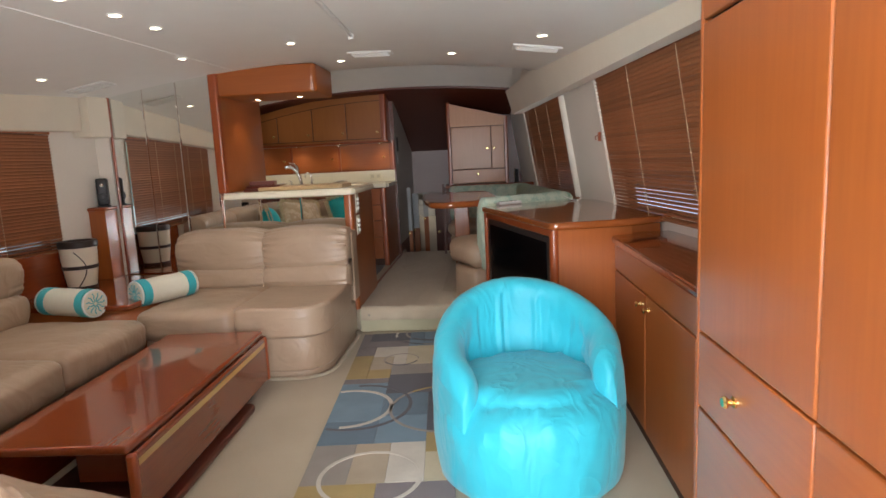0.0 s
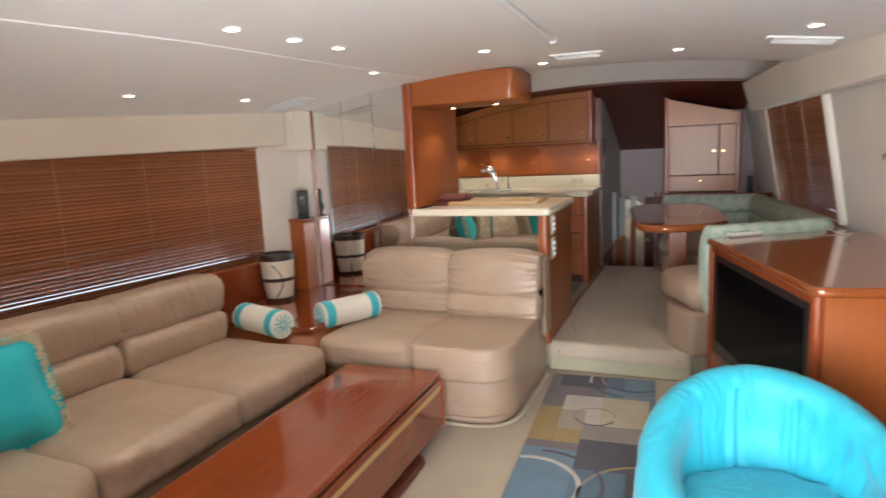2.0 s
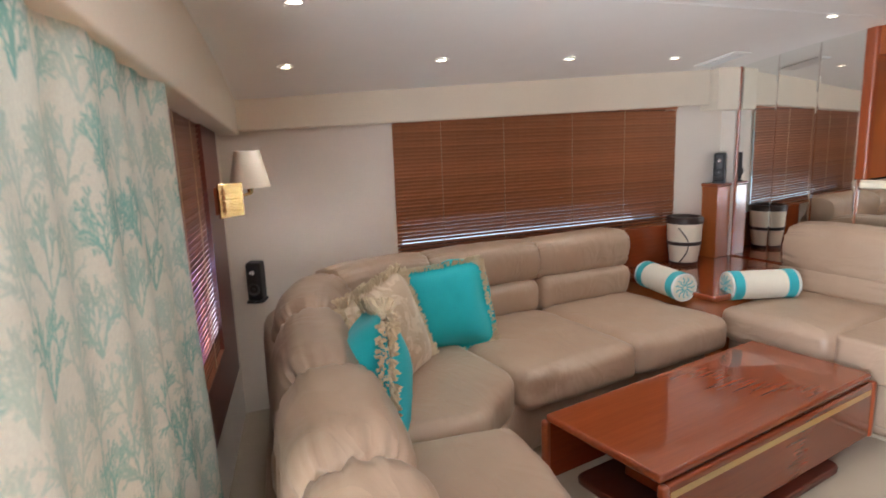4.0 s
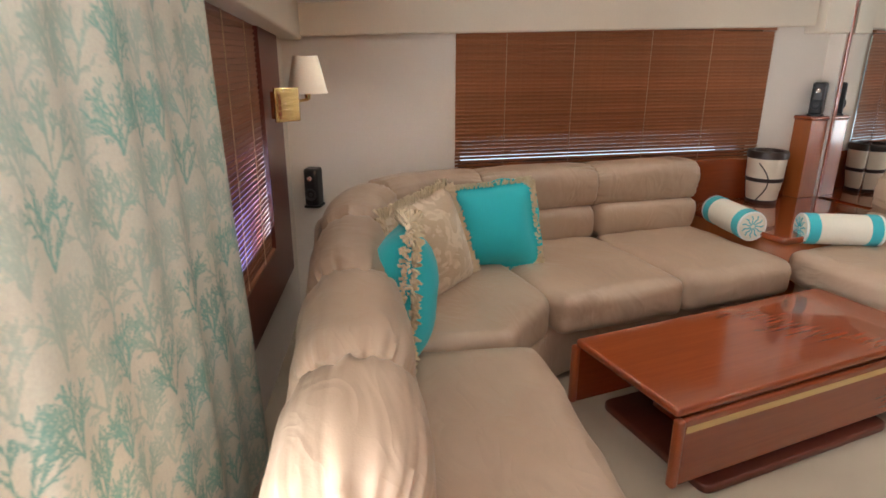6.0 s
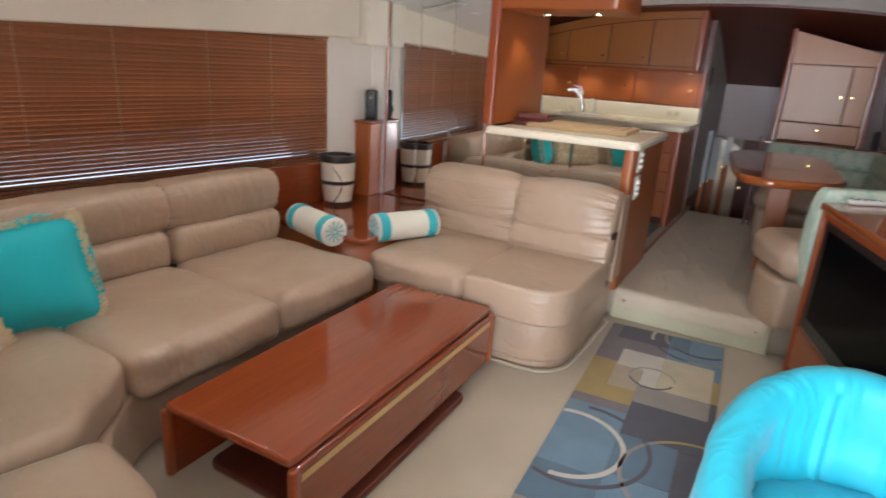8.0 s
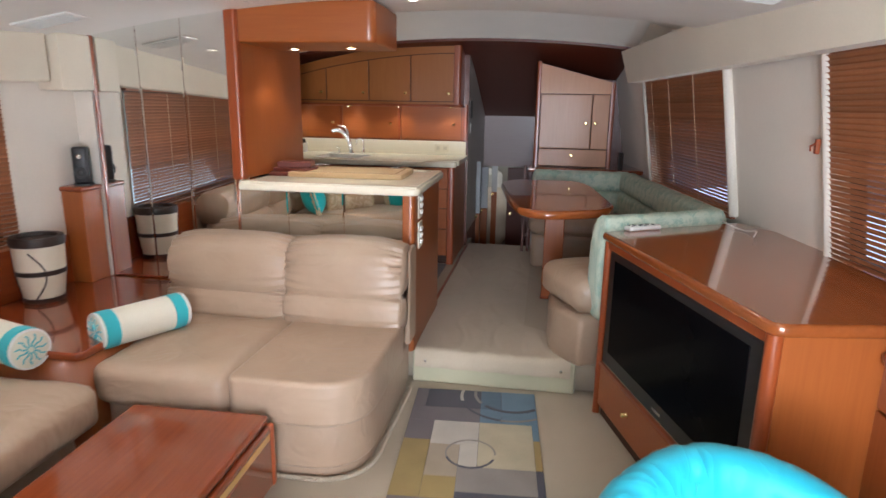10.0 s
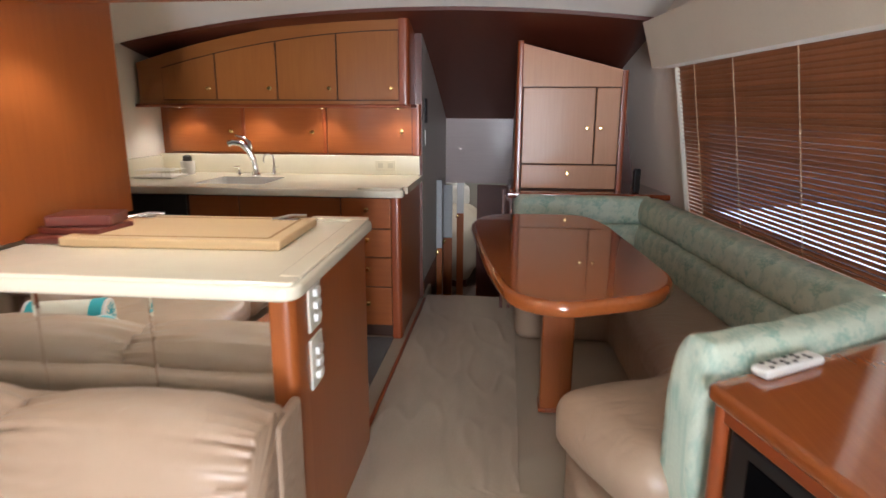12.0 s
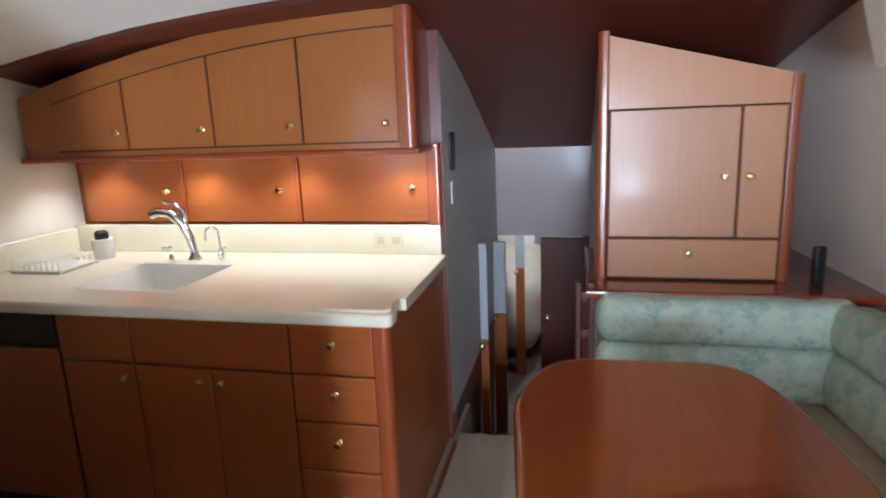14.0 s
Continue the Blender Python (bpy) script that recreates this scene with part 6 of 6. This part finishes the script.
door_post(-0.045, 0.030, 9.60, 0.41, -0.55, 1.36, "narrow white-lined door at the forward cabin")


def bed():
    b = thing("cabin_bed", "cream quilted bed in the forward cabin", "bed", (-0.36, 10.75, -0.55))
    part("mattress", cushion(1.0, 1.7, 0.75, 0.22, 0.05, 0.02, 3, 12, at=(0, 0, 0.42)), cloth("quilt", (0.55, 0.48, 0.38), (0.44, 0.38, 0.30), 60, 0.9, 0.4), b)
    part("pillow", cushion(0.55, 0.2, 0.35, 0.09, 0.03, 0.01, 5, 10, at=(0.05, 0.55, 0.92)), WHITE, b)
    part("base", box(-0.4, 0.4, -0.75, 0.75, 0.0, 0.08), DARKWOOD, b)


bed()
s = thing("switch_panel", "small dark display with white switches on the passage wall", "switch")
part("display", box(-0.0975, -0.088, 7.36, 7.46, 1.43, 1.60, 0.003), BLACK, s)
part("switch", box(-0.0975, -0.090, 7.38, 7.42, 1.28, 1.38, 0.003), WHITE, s)


# ---------------------------------------------------------------- pantry and dinette
def pantry():
    c = thing("pantry_locker", "tall cherry pantry locker with a raked top over the dinette", "cabinet")
    x0, x1, y = 0.535, 1.235, 7.16

    def raked(a, b, z0, z1a, z1b, ya, yb):
        bm = bmesh.new()
        f = bm.faces.new([bm.verts.new(p) for p in ((a, ya, z0), (b, ya, z0), (b, ya, z1b), (a, ya, z1a))])
        up = bmesh.ops.extrude_face_region(bm, geom=[f])
        bmesh.ops.translate(bm, vec=(0, yb - ya, 0), verts=[g for g in up["geom"] if isinstance(g, bmesh.types.BMVert)])
        bmesh.ops.recalc_face_normals(bm, faces=bm.faces)
        return bm

    part("body", raked(x0 + 0.01, x1, 1.005, 1.945, 1.765, y + 0.014, 7.75), WOODPALE, c)
    part("upper_panel", raked(x0 + 0.03, x1, 1.672, 1.94, 1.768, y, y + 0.014), WOODPALE, c)
    part("corner_post", slab(rounded([(x0, y - 0.008), (x0 + 0.04, y - 0.008), (x0 + 0.04, y + 0.05), (x0, y + 0.05)], [0.02, 0.008, 0, 0], 6), 1.004, 1.955), EDGE, c)
    part("corner_post", slab(rounded([(x1 - 0.03, y - 0.006), (x1 + 0.008, y - 0.006), (x1 + 0.008, y + 0.05), (x1 - 0.03, y + 0.05)], [0.006, 0.015, 0, 0], 6), 1.004, 1.772), EDGE, c)
    d = front_panel("door", c, "y", y - 0.004, 0.582, 1.044, 1.176, 1.664, WOODPALE)
    knob(d, (1.00, y - 0.004, 1.41))
    d = front_panel("door", c, "y", y - 0.004, 1.052, 1.20, 1.176, 1.664, WOODPALE)
    knob(d, (1.085, y - 0.004, 1.41))
    d = front_panel("drawer", c, "y", y - 0.004, 0.582, 1.20, 1.012, 1.168, WOODPALE)
    knob(d, (0.885, y - 0.004, 1.115))
    part("joint_panel", box(0.576, 1.206, y + 0.006, y + 0.0135, 1.006, 1.670), GAP, c)
    sh = thing("dinette_shelf", "lacquered cherry shelf behind the dinette back", "shelf")
    part("board", slab([(0.50, 6.99), (1.52, 6.99), (1.46, 7.75), (0.50, 7.75)], 0.965, 1.003, 0.010), GLOSS_X, sh)
    part("support", slab([(0.57, 7.06), (1.50, 7.06), (1.44, 7.7), (0.57, 7.7)], 0.186, 0.965), DARKWOOD, sh)
    h = thing("handset", "small black handset standing on the shelf", "handset", (1.33, 7.12, 1.0035), 20)
    part("case", box(-0.022, 0.022, -0.014, 0.014, 0, 0.15, 0.008, 3), BLACK, h)
    structure("wall_north_east", box(0.57, 1.9, 7.76, 7.82, 0.0, 2.1), DARKWOOD, "dark bulkhead behind the pantry", "wall")


WOODPALE = wood("cherry_satin", (0.52, 0.23, 0.095), (0.43, 0.175, 0.065), "z", 0.42, 0.12)
pantry()


def dinette_seat():
    s = thing("dinette_bench", "U-shaped dinette bench in beige vinyl with coral-print backs", "bench")
    w = lambda y: rx_(y) - 0.05
    out = rounded([(0.56, 6.98), (0.56, 6.50), (1.10, 6.50), (1.16, 5.10), (0.90, 5.08), (0.695, 4.95), (0.705, 4.60), (0.86, 4.43), (w(4.6), 4.80), (w(6.9), 6.98)], [0, 0.08, 0.05, 0.1, 0.12, 0.14, 0.12, 0.03, 0, 0], 8)
    part("base", slab(out, 0.187, 0.475, 0.035, 5), LEATHER, s)
    part("seat_cushion", turned(cushion(0.66, 0.50, 0.21, 0.08, 0.02, 0.006, 41), (1.04, 4.79, 0.575), 24), LEATHER, s)
    part("seat_cushion", cushion(0.42, 1.75, 0.15, 0.06, 0.015, 0.005, 42, at=(1.28, 5.80, 0.545)), LEATHER, s)
    part("seat_cushion", cushion(0.95, 0.50, 0.15, 0.06, 0.015, 0.005, 43, at=(1.02, 6.74, 0.545)), LEATHER, s)
    part("seat_cushion", cushion(0.55, 0.45, 0.15, 0.06, 0.015, 0.005, 44, at=(1.33, 5.02, 0.545)), LEATHER, s)
    far = [(x, 6.985) for x in np.linspace(0.54, 1.42, 12)]
    side = [(w(y) - 0.10, y) for y in np.linspace(6.95, 4.92, 24)]
    near = [(0.905, 4.445), (1.02, 4.505), (1.2, 4.60), (1.4, 4.73), (1.6, 4.88)]
    def upholstery(name, path, ring, seed, label, plan=None):
        ob = part(name, sweep(path, ring, ends=0.05, wrinkle=0.004, seed=seed, step=0.007), CORAL, s, label)
        return printed(ob, PRINT_TILE, PRINT_CELL, len(ring), plan=plan)

    for k, p in enumerate((far, side)):
        upholstery("back_bolster", p, ellipse_ring(0.0, 0.905, 0.075, 0.088, 110, 3.0), k, "sea-green coral print bolster")
        upholstery("back_pad", p, ellipse_ring(0.02, 0.715, 0.065, 0.105, 110, 3.2), k + 4, "sea-green coral print pad")
    upholstery("back_pad", near, ellipse_ring(0.0, 0.735, 0.078, 0.275, 180, 3.6), 8, "sea-green coral print back, rounded at its end", (0.87, 0.49))


dinette_seat()


def dinette_table():
    t = thing("dinette_table", "lacquered cherry dinette table on square pedestal legs", "table")
    pts = [(0.30, 6.20), (0.40, 6.45), (0.92, 6.47), (1.01, 6.18), (1.085, 5.16), (0.98, 4.97), (0.66, 4.83), (0.50, 4.92), (0.41, 5.33)]
    part("tabletop", slab(rounded(pts, [0.12, 0.16, 0.14, 0.2, 0.2, 0.12, 0.16, 0.16, 0.3], 6), 0.905, 0.958, 0.022, 5), AMBER_Y, t)
    part("leg", box(0.66, 0.80, 5.62, 5.72, 0.20, 0.905, 0.008), WOOD_Z, t)
    part("foot_plate", box(0.655, 0.805, 5.61, 5.73, 0.188, 0.206, 0.004), EDGE, t)


dinette_table()


def chair_back():
    c = thing("ladder_rail", "dark wooden ladder-back rail beside the companionway", "rail", (0.50, 7.05, 0.19))
    for x in (-0.03, 0.02):
        part("post", box(x - 0.012, x + 0.012, -0.015, 0.015, 0, 0.83, 0.004), DARKWOOD, c)
    for k in range(5):
        part("rung", box(-0.03, 0.02, -0.01, 0.01, 0.15 + 0.15 * k, 0.19 + 0.15 * k, 0.003), DARKWOOD, c)


chair_back()


# ---------------------------------------------------------------- lamps and ceiling fittings
def downlight(x, y, z=None, power=7.0):
    z = ceil_z(x, y) if z is None else z
    d = thing("ceiling_downlight", "small round recessed halogen light in the vinyl ceiling", "downlight", (x, y, z), group="ceiling downlights")
    part("trim_ring", lathe([(0.034, 0.002), (0.034, -0.004), (0.028, -0.007), (0.024, -0.003), (0.022, 0.002)], 24), WHITE, d)
    part("lens", lathe([(0.022, -0.001), (0.019, -0.004), (0, -0.005)], 20), GLOW, d, "glowing halogen lens")
    if power:
        spot_lamp("downlight_beam", (x, y, z - 0.03), power)
    return d


for x, y in ((-0.63, 2.32), (-0.61, 2.65), (-0.60, 2.955), (-0.88, 3.76), (-0.17, 3.70), (-1.66, 3.55), (1.30, 3.45), (-1.68, 2.74), (-1.70, 1.96), (-1.80, 1.23), (-1.05, 1.06), (0.765, 4.30), (-0.07, 4.56)):
    downlight(x, y, None, 2.0 if y < 1.1 else 4.5 if y > 3.6 else 7.0)


def vent(x, y, rz=0):
    z = ceil_z(x, y)
    v = thing("ceiling_vent", "white louvred air vent in the ceiling", "vent", (x, y, z - 0.004), rz)
    v.matrix_world = pose(x, y, z - 0.004, 0, math.degrees(math.atan(0.104 * x)), rz)
    part("frame", box(-0.15, 0.15, -0.08, 0.08, -0.008, 0.002, 0.004), WHITE, v)
    for k in range(6):
        part("slat", turned(box(-0.125, 0.125, -0.009, 0.009, -0.001, 0.001), (0, -0.05 + 0.02 * k, -0.010), 0, 35), WHITE, v)


vent(0.21, 4.27), vent(1.31, 3.88), vent(-1.68, 4.02)


def track():
    t = thing("ceiling_track", "white curtain track on the ceiling", "track")
    pts = [(0.32 - 0.0085 * k, 1.9 + 0.162 * k, ceil_z(0.25, 1.9 + 0.162 * k) - 0.012) for k in range(11)]
    part("rail", tube(pts, 0.012, 8), WHITE, t)
    part("end_stop", lathe([(0.016, -0.015), (0.018, 0), (0.016, 0.012), (0, 0.012)], 12, pts[-1]), WHITE, t)


track()


def wall_lamp():
    px, py = aft(-1.90, 0.044)
    l = thing("swing_arm_lamp", "brass swing-arm wall lamp with a cream pleated shade", "lamp", (px, py, 1.235), -17)
    plate = part("back_plate", turned(box(-0.065, 0.065, 0.0, 0.014, -0.075, 0.075, 0.004), (0.0, 0.048, 0), -46), BRASS, l)
    part("mount", turned(box(-0.05, 0.05, -0.045, 0.0, -0.06, 0.06, 0.003), (0.0, 0.045, 0), -20), EDGE, l)
    for k in range(5):
        part("flute", turned(box(-0.055, 0.055, 0.0142, 0.018, -0.056 + 0.026 * k, -0.046 + 0.026 * k, 0.0015, 1), (0.0, 0.048, 0), -46), BRASS, plate)
    part("arm", tube([(0, 0.02, 0.0), (0.0, 0.06, 0.0), (-0.11, 0.075, 0.005), (-0.19, 0.12, 0.01)], 0.007, 10), BRASS, l)
    part("socket", lathe([(0.012, 0.0), (0.016, 0.02), (0.016, 0.06), (0, 0.06)], 14, (-0.19, 0.12, 0.01)), BRASS, l)
    part("shade", lathe([(0.095, 0.03), (0.058, 0.20), (0.055, 0.20), (0.092, 0.03)], 36, (-0.19, 0.12, 0.01)), SHADE, l, "cream tapered fabric shade")


wall_lamp()


# unseen downlights, added only to brighten the forward cabin and lower passage
def cabin_fill_light(x, y):
    d = downlight(x, y, 1.398, 0)
    spot_lamp("cabin_fill_beam", (x, y, 1.37), 22, 140)
    return d


cabin_fill_light(0.15, 9.45), cabin_fill_light(0.3, 10.9)


def mat_ring():
    """Pale swirls on the galley mat."""
    m = cloth("mat_swirl", (0.42, 0.40, 0.36), (0.32, 0.30, 0.27), 160, 0.95, 0.4)
    for cx, cy, r in ((-0.42, 6.05, 0.17), (-0.75, 6.25, 0.20), (-0.30, 5.75, 0.14)):
        structure("mat_pattern", lathe([(r - 0.014, 0.1955), (r - 0.012, 0.1985), (r - 0.002, 0.1985), (r, 0.1955)], 48, (cx, cy, 0)), m, "pale swirl woven into the galley mat", "mat")


mat_ring()


def cable():
    c = thing("white_cable", "thin white cable looped on the cabinet top by the window", "cable")
    pts = [(1.60 + 0.05 * math.sin(k * 0.5), 4.30 + 0.045 * k, 0.956 + 0.012 * (1 + math.sin(k * 0.9))) for k in range(9)]
    part("cord", tube(pts, 0.0035, 8), WHITE, c)


cable()


def blind_catch():
    x = rx_(4.06) - 0.05 + R_LEAN * (1.40 - R_BASE)
    c = thing("blind_catch", "small dark catch on the padded window edge", "catch", (x, 4.07, 1.40))
    part("plate", box(-0.012, 0.006, -0.012, 0.012, -0.03, 0.03, 0.004), EDGE, c)
    part("hook", tube([(-0.012, 0, 0.01), (-0.03, 0, 0.0), (-0.026, 0, -0.02)], 0.004, 8), EDGE, c)


blind_catch()
